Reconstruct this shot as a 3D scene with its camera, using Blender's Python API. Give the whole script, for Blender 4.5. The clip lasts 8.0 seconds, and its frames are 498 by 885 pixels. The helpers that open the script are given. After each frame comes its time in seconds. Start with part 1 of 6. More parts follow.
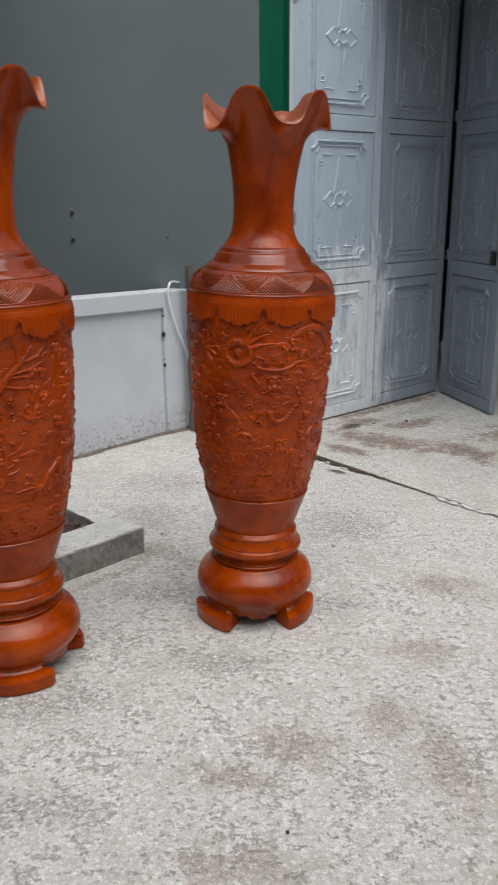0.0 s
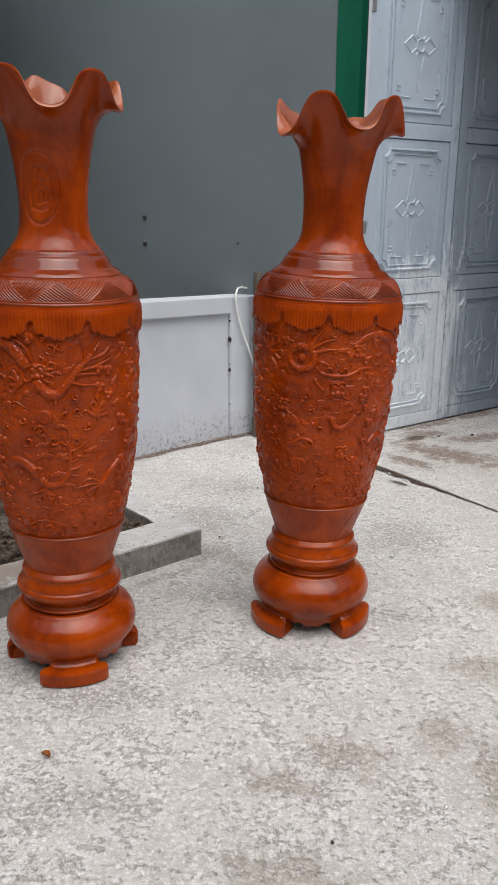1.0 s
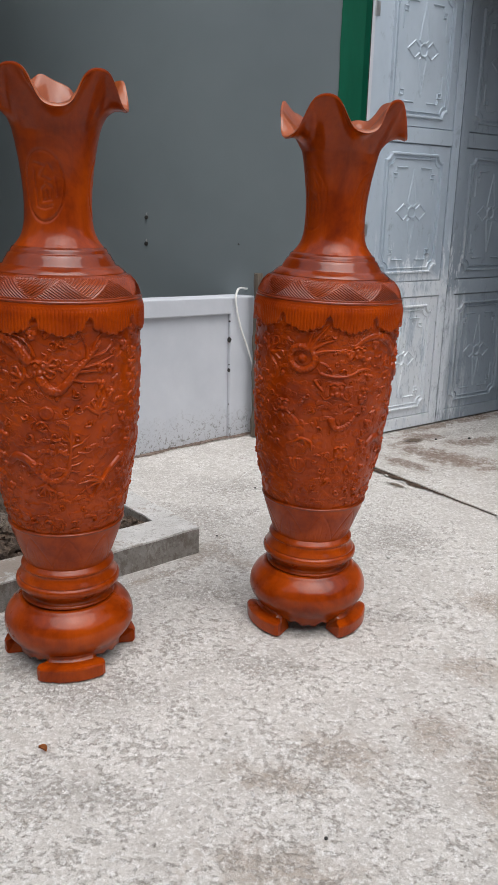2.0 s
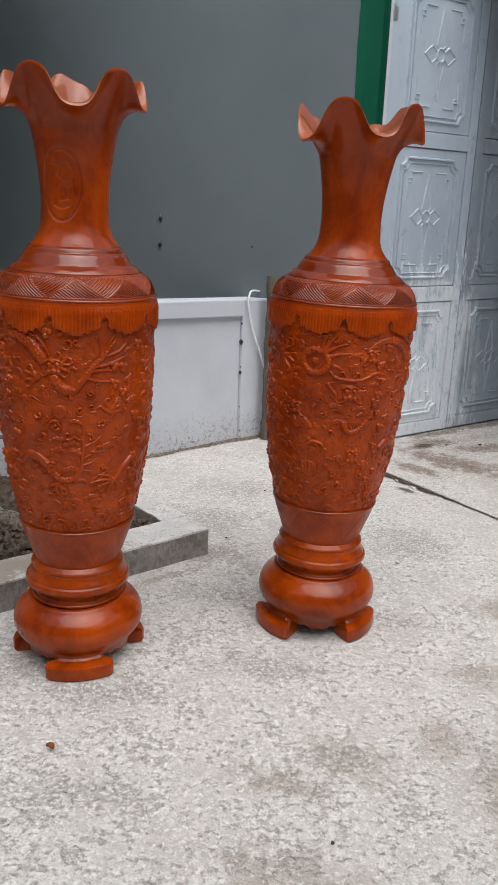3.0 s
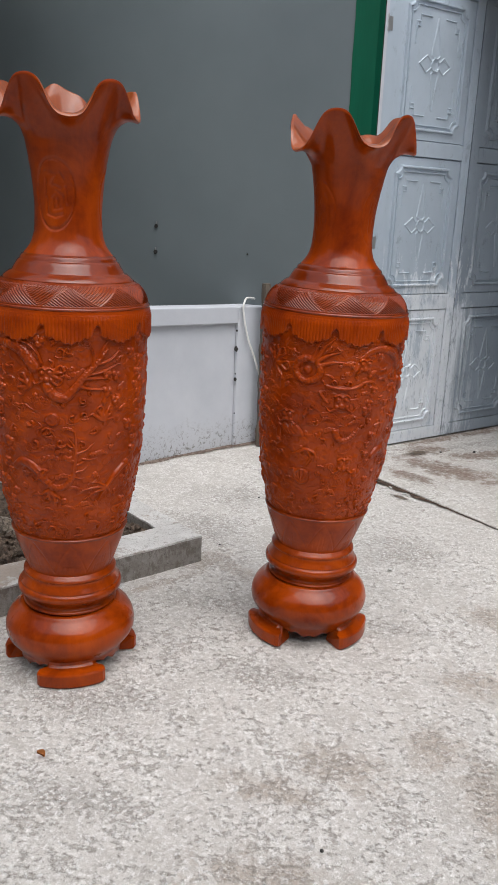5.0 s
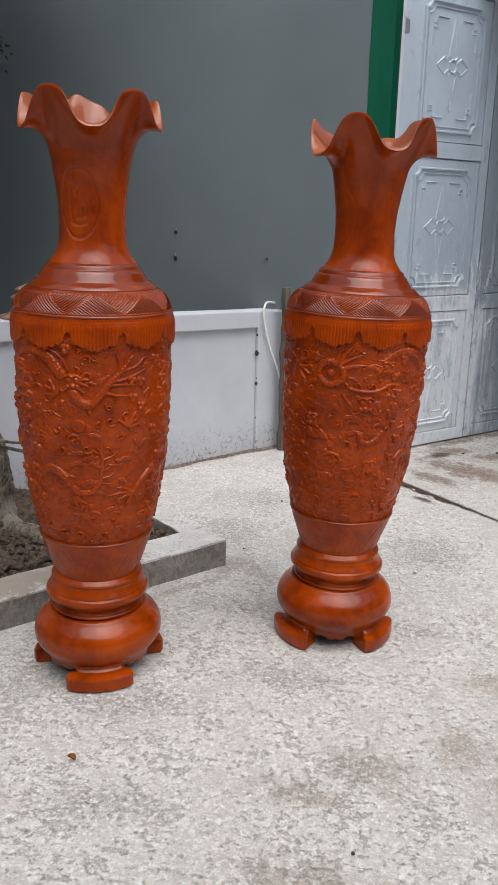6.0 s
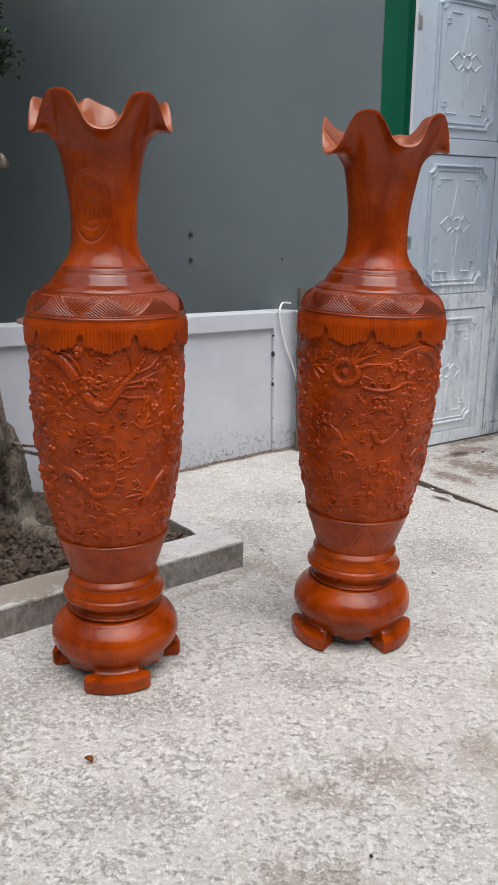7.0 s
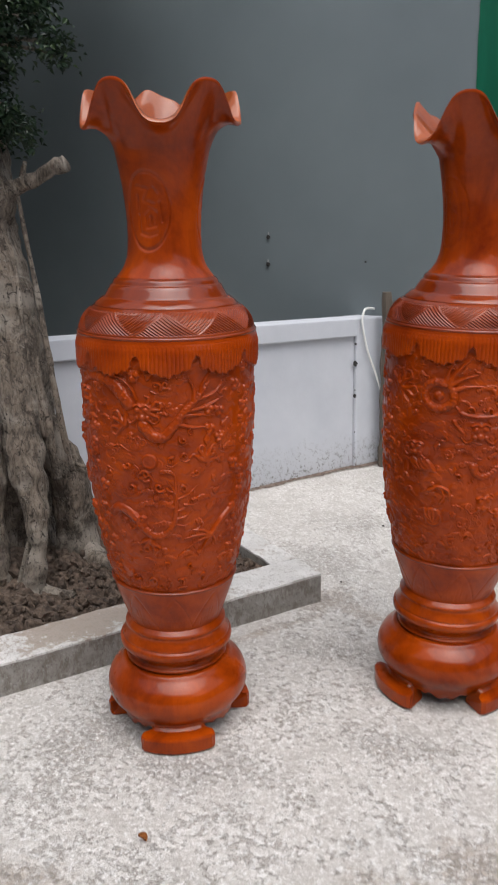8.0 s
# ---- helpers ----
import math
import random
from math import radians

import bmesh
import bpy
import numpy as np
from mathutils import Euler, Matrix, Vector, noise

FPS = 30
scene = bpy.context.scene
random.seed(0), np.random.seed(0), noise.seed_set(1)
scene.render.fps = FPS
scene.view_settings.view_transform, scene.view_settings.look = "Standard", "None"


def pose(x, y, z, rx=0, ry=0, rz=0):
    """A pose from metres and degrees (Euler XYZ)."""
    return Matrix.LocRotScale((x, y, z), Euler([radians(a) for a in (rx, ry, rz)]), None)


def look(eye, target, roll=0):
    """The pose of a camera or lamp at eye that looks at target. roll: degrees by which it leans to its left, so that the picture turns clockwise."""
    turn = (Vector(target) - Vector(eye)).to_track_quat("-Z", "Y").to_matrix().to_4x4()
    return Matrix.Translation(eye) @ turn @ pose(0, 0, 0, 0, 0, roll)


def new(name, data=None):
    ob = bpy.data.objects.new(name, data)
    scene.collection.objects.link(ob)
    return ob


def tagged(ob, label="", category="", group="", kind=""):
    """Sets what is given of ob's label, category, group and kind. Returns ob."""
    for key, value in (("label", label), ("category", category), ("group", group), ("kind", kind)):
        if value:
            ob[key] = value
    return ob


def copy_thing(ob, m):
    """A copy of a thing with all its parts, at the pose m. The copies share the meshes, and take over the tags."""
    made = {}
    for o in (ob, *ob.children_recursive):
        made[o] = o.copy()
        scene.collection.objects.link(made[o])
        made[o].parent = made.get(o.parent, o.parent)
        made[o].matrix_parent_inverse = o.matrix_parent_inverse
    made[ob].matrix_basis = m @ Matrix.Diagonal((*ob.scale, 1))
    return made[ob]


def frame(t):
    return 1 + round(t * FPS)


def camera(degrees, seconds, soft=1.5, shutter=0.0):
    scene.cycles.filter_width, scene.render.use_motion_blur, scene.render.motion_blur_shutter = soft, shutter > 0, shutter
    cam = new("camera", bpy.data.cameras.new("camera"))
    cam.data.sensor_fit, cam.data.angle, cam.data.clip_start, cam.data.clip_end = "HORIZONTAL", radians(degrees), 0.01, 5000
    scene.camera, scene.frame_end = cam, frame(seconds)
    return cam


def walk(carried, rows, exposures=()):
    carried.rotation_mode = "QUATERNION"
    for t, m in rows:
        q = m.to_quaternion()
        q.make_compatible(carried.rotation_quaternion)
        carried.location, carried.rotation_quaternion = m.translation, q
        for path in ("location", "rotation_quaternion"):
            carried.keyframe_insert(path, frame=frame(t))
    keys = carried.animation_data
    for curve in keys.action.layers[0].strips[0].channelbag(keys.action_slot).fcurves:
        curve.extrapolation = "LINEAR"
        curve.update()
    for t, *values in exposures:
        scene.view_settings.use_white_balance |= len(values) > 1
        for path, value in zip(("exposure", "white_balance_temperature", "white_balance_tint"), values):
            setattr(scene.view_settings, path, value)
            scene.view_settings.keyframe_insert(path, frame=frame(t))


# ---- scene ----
from math import sin, cos, pi, tau

# ---------------------------------------------------------------- camera
cam = camera(34.86, 8.0, soft=1.1, shutter=0.4)
PATH = [
    (0.0, 0.0002, -0.0001, 1.4501, -0.008, -17.494, 0.513),
    (0.2, -0.0034, 0.0022, 1.4470, 1.487, -17.391, 0.239),
    (0.5, -0.0036, 0.0083, 1.4393, 2.748, -17.321, -0.069),
    (1.0, 0.0067, -0.0011, 1.4341, 4.982, -16.826, -0.348),
    (1.2, 0.0088, -0.0040, 1.4340, 5.019, -16.844, -0.620),
    (2.5, -0.0072, -0.0263, 1.4331, 5.369, -16.629, -1.513),
    (3.0, -0.0110, -0.0212, 1.4296, 5.849, -16.553, -1.972),
    (3.5, -0.0016, -0.0187, 1.4279, 5.793, -16.539, -2.224),
    (4.0, 0.0054, -0.0199, 1.4287, 5.655, -16.450, -2.142),
    (4.2, 0.0095, -0.0199, 1.4305, 5.639, -16.452, -2.051),
    (5.3, -0.0002, -0.0306, 1.4429, 5.720, -16.075, -2.221),
    (5.5, -0.0049, -0.0316, 1.4436, 5.944, -16.059, -1.884),
    (6.0, -0.0097, -0.0403, 1.4431, 6.842, -15.892, -1.118),
    (6.5, -0.0127, -0.0430, 1.4424, 7.328, -15.859, -0.576),
    (7.0, 0.0076, -0.0315, 1.4385, 8.063, -15.792, -0.066),
    (7.2, 0.0142, -0.0067, 1.4339, 8.471, -15.722, 0.107),
    (7.5, 0.0127, 0.0676, 1.4160, 9.884, -15.822, 1.157),
    (7.7, 0.0051, 0.1372, 1.4394, 11.579, -15.853, 1.251),
    (7.9, -0.0225, 0.2453, 1.4430, 13.266, -16.026, 1.389),
    (8.0, -0.0265, 0.2690, 1.4448, 13.788, -15.723, 1.210),
]
walk(cam, [(t, pose(x, y, z, 90 + pitch, roll, yaw)) for t, x, y, z, yaw, pitch, roll in PATH],
     ((0.0, 0.39, 6500, 7), (0.5, 0.52, 6500, 10), (3.0, 0.54, 6500, 10), (6.5, 0.58, 6500, 10), (8.0, 0.65, 6500, 11)))

# ---------------------------------------------------------------- light
world = bpy.data.worlds.new("sky")
scene.world = world
world.use_nodes = True
wn = world.node_tree.nodes
sky = wn.new("ShaderNodeTexSky")
sky.sky_type, sky.sun_disc = "NISHITA", False
SUN_UP, SUN_ROUND = radians(68), radians(150)
sky.sun_elevation, sky.sun_rotation = SUN_UP, SUN_ROUND
sky.air_density, sky.dust_density, sky.ozone_density = 1.0, 2.5, 1.0
# a pale overcast sheet: the sky's colour drained towards grey
drain = wn.new("ShaderNodeHueSaturation")
drain.inputs["Saturation"].default_value = 0.35
world.node_tree.links.new(sky.outputs[0], drain.inputs["Color"])
world.node_tree.links.new(drain.outputs[0], wn["Background"].inputs[0])
wn["Background"].inputs[1].default_value = 0.15
sun = new("sun", bpy.data.lights.new("sun", "SUN"))
sun.data.energy, sun.data.angle, sun.data.color = 1.5, radians(60), (1.0, 0.98, 0.96)
way = Vector((sin(SUN_ROUND) * cos(SUN_UP), cos(SUN_ROUND) * cos(SUN_UP), sin(SUN_UP)))
sun.matrix_world = look(way * 20, (0, 0, 0))


# ---------------------------------------------------------------- materials
def material(name, base, rough=0.6, metal=0.0, coat=0.0, coat_rough=0.2, spec=0.5):
    m = bpy.data.materials.new(name)
    m.use_nodes = True
    b = m.node_tree.nodes["Principled BSDF"]
    b.inputs["Base Color"].default_value = (*base, 1)
    b.inputs["Roughness"].default_value = rough
    b.inputs["Metallic"].default_value = metal
    b.inputs["Coat Weight"].default_value = coat
    b.inputs["Coat Roughness"].default_value = coat_rough
    b.inputs["Specular IOR Level"].default_value = spec
    return m


class Nodes:
    """Short hand for building a material's node tree."""

    def __init__(self, m):
        self.t = m.node_tree
        self.b = self.t.nodes["Principled BSDF"]
        self.co = self.t.nodes.new("ShaderNodeTexCoord").outputs["Object"]

    def link(self, a, b):
        self.t.links.new(a, b)

    def scaled(self, sx, sy, sz, rz=0.0):
        n = self.t.nodes.new("ShaderNodeMapping")
        n.inputs["Scale"].default_value = (sx, sy, sz)
        n.inputs["Rotation"].default_value = (0, 0, rz)
        self.link(self.co, n.inputs[0])
        return n.outputs[0]

    def noise(self, scale, detail=4.0, rough=0.6, at=None, distort=0.0):
        n = self.t.nodes.new("ShaderNodeTexNoise")
        n.inputs["Scale"].default_value, n.inputs["Detail"].default_value = scale, detail
        n.inputs["Roughness"].default_value, n.inputs["Distortion"].default_value = rough, distort
        self.link(at or self.co, n.inputs["Vector"])
        return n.outputs["Fac"]

    def ramp(self, fac, *stops):
        n = self.t.nodes.new("ShaderNodeValToRGB")
        e = n.color_ramp.elements
        while len(e) < len(stops):
            e.new(0.5)
        for k, (p, c) in zip(e, stops):
            k.position = p
            k.color = (c, c, c, 1) if isinstance(c, (int, float)) else (*c, 1)
        self.link(fac, n.inputs[0])
        return n.outputs[0]

    def mix(self, fac, a, b, mode="MIX"):
        n = self.t.nodes.new("ShaderNodeMix")
        n.data_type, n.blend_type = "RGBA", mode
        for value, k in ((fac, 0), (a, 6), (b, 7)):
            if isinstance(value, (int, float)):
                n.inputs[k].default_value = value
            elif isinstance(value, tuple):
                n.inputs[k].default_value = (*value, 1)
            else:
                self.link(value, n.inputs[k])
        return n.outputs[2]

    def math(self, op, a, b=0.0):
        n = self.t.nodes.new("ShaderNodeMath")
        n.operation = op
        for value, k in ((a, 0), (b, 1)):
            if isinstance(value, (int, float)):
                n.inputs[k].default_value = value
            else:
                self.link(value, n.inputs[k])
        return n.outputs[0]

    def axis(self, k):
        n = self.t.nodes.new("ShaderNodeSeparateXYZ")
        self.link(self.co, n.inputs[0])
        return n.outputs[k]

    def stain(self, x, y, rx, ry, turn=0.0):
        """1 in the middle of an oval spot on the ground, falling to 0 at its rim and below it outside."""
        n = self.t.nodes.new("ShaderNodeMapping")
        n.vector_type = "TEXTURE"
        n.inputs["Location"].default_value = (x, y, 0)
        n.inputs["Rotation"].default_value = (0, 0, radians(turn))
        n.inputs["Scale"].default_value = (rx, ry, 1000)
        self.link(self.co, n.inputs[0])
        d = self.t.nodes.new("ShaderNodeVectorMath")
        d.operation = "LENGTH"
        self.link(n.outputs[0], d.inputs[0])
        return self.math("SUBTRACT", 1.0, d.outputs["Value"])

    def stains(self, spots, ragged, spread=0.55):
        """The strongest of several oval spots, their rims broken up by a noise."""
        best = self.stain(*spots[0])
        for q in spots[1:]:
            best = self.math("MAXIMUM", best, self.stain(*q))
        best = self.math("MAXIMUM", best, -1.0)
        return self.math("ADD", best, self.math("MULTIPLY", self.math("SUBTRACT", ragged, 0.5), spread * 4))

    def colour(self, c):
        # every base colour is scaled down alike, to cut bounced light
        self.link(self.mix(1.0, c, (0.82, 0.82, 0.82), "MULTIPLY"), self.b.inputs["Base Color"])

    def rough(self, r):
        self.link(r, self.b.inputs["Roughness"])

    def bump(self, h, strength=0.3, distance=0.004):
        n = self.t.nodes.new("ShaderNodeBump")
        n.inputs["Strength"].default_value, n.inputs["Distance"].default_value = strength, distance
        self.link(h, n.inputs["Height"])
        self.link(n.outputs[0], self.b.inputs["Normal"])


def wood_lacquer(name, dark, light, rough, coat=0.45, grained=1.0, shine=0.11):
    m = material(name, light, rough, coat=coat, coat_rough=shine, spec=0.06)
    n = Nodes(m)
    grain = n.noise(7, 5, 0.6, n.scaled(5, 5, 0.5), 1.2)
    broad = n.noise(6.0, 5, 0.62, None, 0.6)
    fine = n.noise(160, 2, 0.6, n.scaled(1, 1, 0.12))
    f = n.math("ADD", n.math("MULTIPLY", grain, 0.30 * grained), n.math("MULTIPLY", broad, 1 - 0.30 * grained))
    c = n.mix(n.ramp(f, (0.32, 0.0), (0.62, 1.0)), dark, light)
    c = n.mix(n.ramp(fine, (0.35, 0.18 * grained), (0.6, 0.0)), c, tuple(0.6 * v for v in dark))
    n.colour(c)
    n.rough(n.ramp(n.noise(14, 4, 0.6), (0.3, rough - 0.07), (0.7, rough + 0.1)))
    n.bump(n.math("ADD", n.math("MULTIPLY", broad, 2.0), n.math("ADD", n.noise(34, 4, 0.6), n.math("MULTIPLY", fine, 0.5 * grained))), 0.27, 0.0025)
    return m


MAT_WOOD = wood_lacquer("red_lacquered_wood", (0.155, 0.0165, 0.001), (0.300, 0.0400, 0.0012), 0.36, 0.85, 0.35)
MAT_NECK = wood_lacquer("red_brown_lacquered_wood", (0.195, 0.0190, 0.001), (0.470, 0.0640, 0.0008), 0.40, 0.46, 0.5)
MAT_CARVED = wood_lacquer("red_lacquered_carving", (0.255, 0.0265, 0.0006), (0.440, 0.0570, 0.0006), 0.36, 0.42, 0.12, 0.06)
MAT_STAND = wood_lacquer("orange_lacquered_wood", (0.160, 0.0150, 0.001), (0.425, 0.060, 0.0008), 0.30, 0.48, 0.4)
# lighter lacquer copy for inside the lip, sky light put into its colour
MAT_LINING = wood_lacquer("paler_lip_lacquer", (0.24, 0.044, 0.009), (0.41, 0.098, 0.024), 0.36, 0.65, 0.3)


# silt and damp that lie in the yard: x, y, half length, half width, turn
BROWN_SPOTS = ((-0.30, 3.02, 0.16, 0.06, -45), (-0.62, 2.80, 0.34, 0.035, 44), (0.40, 1.95, 0.11, 0.13, 20), (0.52, 1.74, 0.10, 0.26, 10), (0.56, 2.31, 0.13, 0.10, 0), (0.13, 1.83, 0.16, 0.11, -25), (-0.06, 1.71, 0.17, 0.06, -10),
               (-0.03, 1.42, 0.22, 0.10, 0), (-0.43, 3.10, 0.09, 0.16, -40), (0.62, 1.25, 0.20, 0.30, 0), (0.75, 2.75, 0.22, 0.12, -20), (-0.95, 1.55, 0.22, 0.10, 0))
DAMP_SPOTS = ((-0.36, 2.72, 0.22, 0.13, 0), (-0.52, 3.45, 0.26, 0.22, -30), (-0.12, 2.25, 0.26, 0.09, 0), (-0.62, 2.02, 0.30, 0.13, 10), (0.42, 3.35, 0.26, 0.22, -45), (-0.42, 3.92, 0.34, 0.16, 0),
              (-0.95, 2.10, 0.24, 0.16, 40), (0.30, 2.62, 0.20, 0.08, 0), (-0.55, 1.60, 0.20, 0.08, 0))


def yard_concrete(name, brown_spots, damp_spots, pale, grey, brown, brown_part):
    m = material(name, pale, 0.85)
    n = Nodes(m)
    zone = n.noise(1.7, 4, 0.6, None, 0.6)
    mottle = n.noise(8.5, 10, 0.76, None, 0.2)
    speckle = n.noise(34, 10, 0.80, n.scaled(1, 1.2, 1), 0.15)
    crumb = n.noise(70, 8, 0.82)
    grit = n.noise(260, 3, 0.7)
    ragged = n.noise(12, 10, 0.80, None, 0.2)
    c = n.mix(n.ramp(n.math("ADD", n.math("MULTIPLY", zone, 0.4), n.math("MULTIPLY", mottle, 0.6)), (0.42, 0.0), (0.56, 1.0)), grey, pale)
    # damp grey film and brown silt in spots of their own
    damp = n.ramp(n.stains(damp_spots, ragged, 1.0), (0.02, 0.0), (0.75, 1.0))
    silt = n.ramp(n.stains(brown_spots, ragged, 1.0), (0.05, 0.0), (0.65, 1.0))
    c = n.mix(n.math("MULTIPLY", damp, n.ramp(speckle, (0.44, 0.52), (0.56, 0.18))), c, tuple(0.66 * v for v in grey))
    c = n.mix(n.math("MULTIPLY", silt, n.ramp(speckle, (0.44, brown_part), (0.56, 0.5 * brown_part))), c, brown)
    # skin flaked off in crisp ragged islands that crowd together in some places; sand shows in them
    crowd = n.math("ADD", n.math("MULTIPLY", n.math("SUBTRACT", mottle, 0.5), 0.55), n.math("MULTIPLY", n.math("SUBTRACT", zone, 0.5), 0.30))
    crowd = n.math("ADD", crowd, n.math("MULTIPLY", n.math("ADD", damp, silt), 0.045))
    worn = n.ramp(n.math("ADD", speckle, crowd), (0.545, 0.0), (0.595, 1.0))
    c = n.mix(n.math("MULTIPLY", worn, 0.74), c, n.mix(crumb, (0.30, 0.262, 0.226), (0.60, 0.55, 0.495)))
    pits = n.math("MULTIPLY", n.ramp(crumb, (0.385, 0.80), (0.425, 0.0)), n.ramp(n.math("ADD", speckle, crowd), (0.40, 0.30), (0.54, 1.0)))
    c = n.mix(pits, c, (0.28, 0.25, 0.22))
    flakes = n.math("MULTIPLY", n.ramp(crumb, (0.520, 0.0), (0.565, 0.95)), n.ramp(n.math("ADD", speckle, crowd), (0.40, 0.45), (0.55, 1.0)))
    c = n.mix(flakes, c, (0.95, 0.935, 0.91))
    c = n.mix(n.math("MULTIPLY", silt, n.ramp(speckle, (0.42, 0.70 * brown_part), (0.58, 0.45 * brown_part * brown_part))), c, tuple(0.95 * v for v in brown))
    c = n.mix(n.ramp(grit, (0.32, 0.40), (0.45, 0.0)), c, (0.26, 0.24, 0.215))
    # fine scratches, mostly one way
    scratch = n.noise(14, 5, 0.7, n.scaled(0.5, 7, 1, radians(25)), 0.3)
    c = n.mix(n.ramp(scratch, (0.66, 0.0), (0.70, 0.5)), c, (0.86, 0.85, 0.83))
    n.colour(c)
    n.rough(n.ramp(mottle, (0.3, 0.75), (0.7, 0.95)))
    h = n.math("ADD", n.math("MULTIPLY", speckle, 0.7), n.math("ADD", n.math("MULTIPLY", crumb, 0.8), n.math("MULTIPLY", worn, -0.35)))
    n.bump(n.math("ADD", h, n.math("MULTIPLY", grit, 0.25)), 0.9, 0.006)
    return m


MAT_GROUND = yard_concrete("worn_concrete", BROWN_SPOTS, DAMP_SPOTS, (0.765, 0.736, 0.694), (0.555, 0.525, 0.485), (0.46, 0.385, 0.318), 0.60)


# the first two, along the doors' foot, hold dirt and painted shade
PORCH_BROWN = ((0.80, 5.25, 0.38, 0.06, 40), (1.15, 5.55, 0.32, 0.09, 40), (0.80, 4.58, 0.42, 0.17, -35), (0.71, 4.99, 0.19, 0.12, 20), (0.55, 4.42, 0.22, 0.08, -45), (1.05, 4.95, 0.30, 0.10, 30), (1.25, 4.35, 0.30, 0.16, -50), (1.75, 4.75, 0.5, 0.22, 20), (0.62, 4.86, 0.22, 0.05, 40))
PORCH_DAMP = ((1.0, 5.15, 0.5, 0.10, 40), (0.62, 4.35, 0.16, 0.10, -50), (1.5, 3.9, 0.4, 0.2, -45))

MAT_PORCH = yard_concrete("stained_porch_concrete", PORCH_BROWN, PORCH_DAMP, (0.74, 0.712, 0.668), (0.57, 0.535, 0.49), (0.275, 0.192, 0.145), 1.0)


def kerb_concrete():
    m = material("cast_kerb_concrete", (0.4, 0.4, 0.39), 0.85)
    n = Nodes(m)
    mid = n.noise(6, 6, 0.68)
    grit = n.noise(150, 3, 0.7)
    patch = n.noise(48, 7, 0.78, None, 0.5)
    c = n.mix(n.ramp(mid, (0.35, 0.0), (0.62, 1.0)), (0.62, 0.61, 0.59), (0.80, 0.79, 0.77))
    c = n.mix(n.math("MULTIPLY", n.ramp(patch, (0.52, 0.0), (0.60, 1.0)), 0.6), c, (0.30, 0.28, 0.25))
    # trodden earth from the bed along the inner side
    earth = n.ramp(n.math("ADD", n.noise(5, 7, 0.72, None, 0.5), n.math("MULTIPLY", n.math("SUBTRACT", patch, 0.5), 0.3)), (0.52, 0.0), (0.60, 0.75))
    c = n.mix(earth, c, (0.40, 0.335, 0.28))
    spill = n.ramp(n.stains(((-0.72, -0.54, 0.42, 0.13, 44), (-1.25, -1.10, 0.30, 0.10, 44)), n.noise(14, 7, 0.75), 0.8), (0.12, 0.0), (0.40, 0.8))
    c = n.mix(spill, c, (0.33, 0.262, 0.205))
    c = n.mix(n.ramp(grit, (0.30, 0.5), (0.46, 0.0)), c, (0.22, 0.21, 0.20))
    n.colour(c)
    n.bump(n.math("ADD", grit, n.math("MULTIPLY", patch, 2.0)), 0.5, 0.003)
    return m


MAT_KERB = kerb_concrete()


# coarse kerb face; its base is darker than the top's, for shade
def kerb_face_concrete():
    m = material("coarse_shaded_concrete", (0.3, 0.29, 0.27), 0.9)
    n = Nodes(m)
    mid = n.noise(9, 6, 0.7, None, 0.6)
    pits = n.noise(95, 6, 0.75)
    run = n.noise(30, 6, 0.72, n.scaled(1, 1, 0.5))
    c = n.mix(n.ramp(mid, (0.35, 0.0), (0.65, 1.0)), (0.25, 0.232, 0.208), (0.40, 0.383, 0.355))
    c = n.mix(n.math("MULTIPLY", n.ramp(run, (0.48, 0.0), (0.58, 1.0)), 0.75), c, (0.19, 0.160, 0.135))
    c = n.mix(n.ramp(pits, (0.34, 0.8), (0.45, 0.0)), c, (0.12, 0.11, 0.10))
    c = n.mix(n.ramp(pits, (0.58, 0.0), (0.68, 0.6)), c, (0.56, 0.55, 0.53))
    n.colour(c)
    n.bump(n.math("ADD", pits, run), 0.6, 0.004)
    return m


MAT_KERB_FACE = kerb_face_concrete()


def grey_wall_paint():
    m = material("slate_grey_wall_paint", (0.12, 0.14, 0.145), 0.55)
    n = Nodes(m)
    broad = n.noise(1.1, 4, 0.55)
    fine = n.noise(120, 3, 0.6)
    c = n.mix(n.ramp(broad, (0.3, 0.0), (0.7, 1.0)), (0.170, 0.204, 0.216), (0.208, 0.246, 0.260))
    n.colour(c)
    n.rough(n.ramp(broad, (0.3, 0.30), (0.7, 0.38)))
    n.bump(n.math("ADD", n.math("MULTIPLY", fine, 0.3), n.noise(7, 3, 0.5)), 0.12, 0.004)
    return m


MAT_GREY = grey_wall_paint()


def white_render():
    m = material("whitewashed_render", (0.72, 0.735, 0.75), 0.75)
    n = Nodes(m)
    z = n.axis(2)
    broad = n.noise(2.4, 5, 0.6)
    scuff = n.noise(40, 8, 0.80, None, 0.3)
    c = n.mix(n.ramp(broad, (0.3, 0.0), (0.7, 1.0)), (0.58, 0.61, 0.665), (0.69, 0.715, 0.765))
    # splashed dirt and flaking near the foot of the wall, with a ragged edge of its own
    low = n.ramp(n.math("ADD", z, n.math("MULTIPLY", n.noise(7, 5, 0.7), 0.16)), (0.09, 1.0), (0.30, 0.0))
    c = n.mix(n.math("MULTIPLY", low, n.ramp(scuff, (0.53, 0.0), (0.58, 1.0))), c, (0.13, 0.12, 0.105))
    c = n.mix(n.math("MULTIPLY", low, 0.22), c, (0.42, 0.40, 0.37))
    n.colour(c)
    n.bump(n.math("ADD", n.noise(60, 4, 0.6), n.math("MULTIPLY", broad, 0.6)), 0.18, 0.004)
    return m


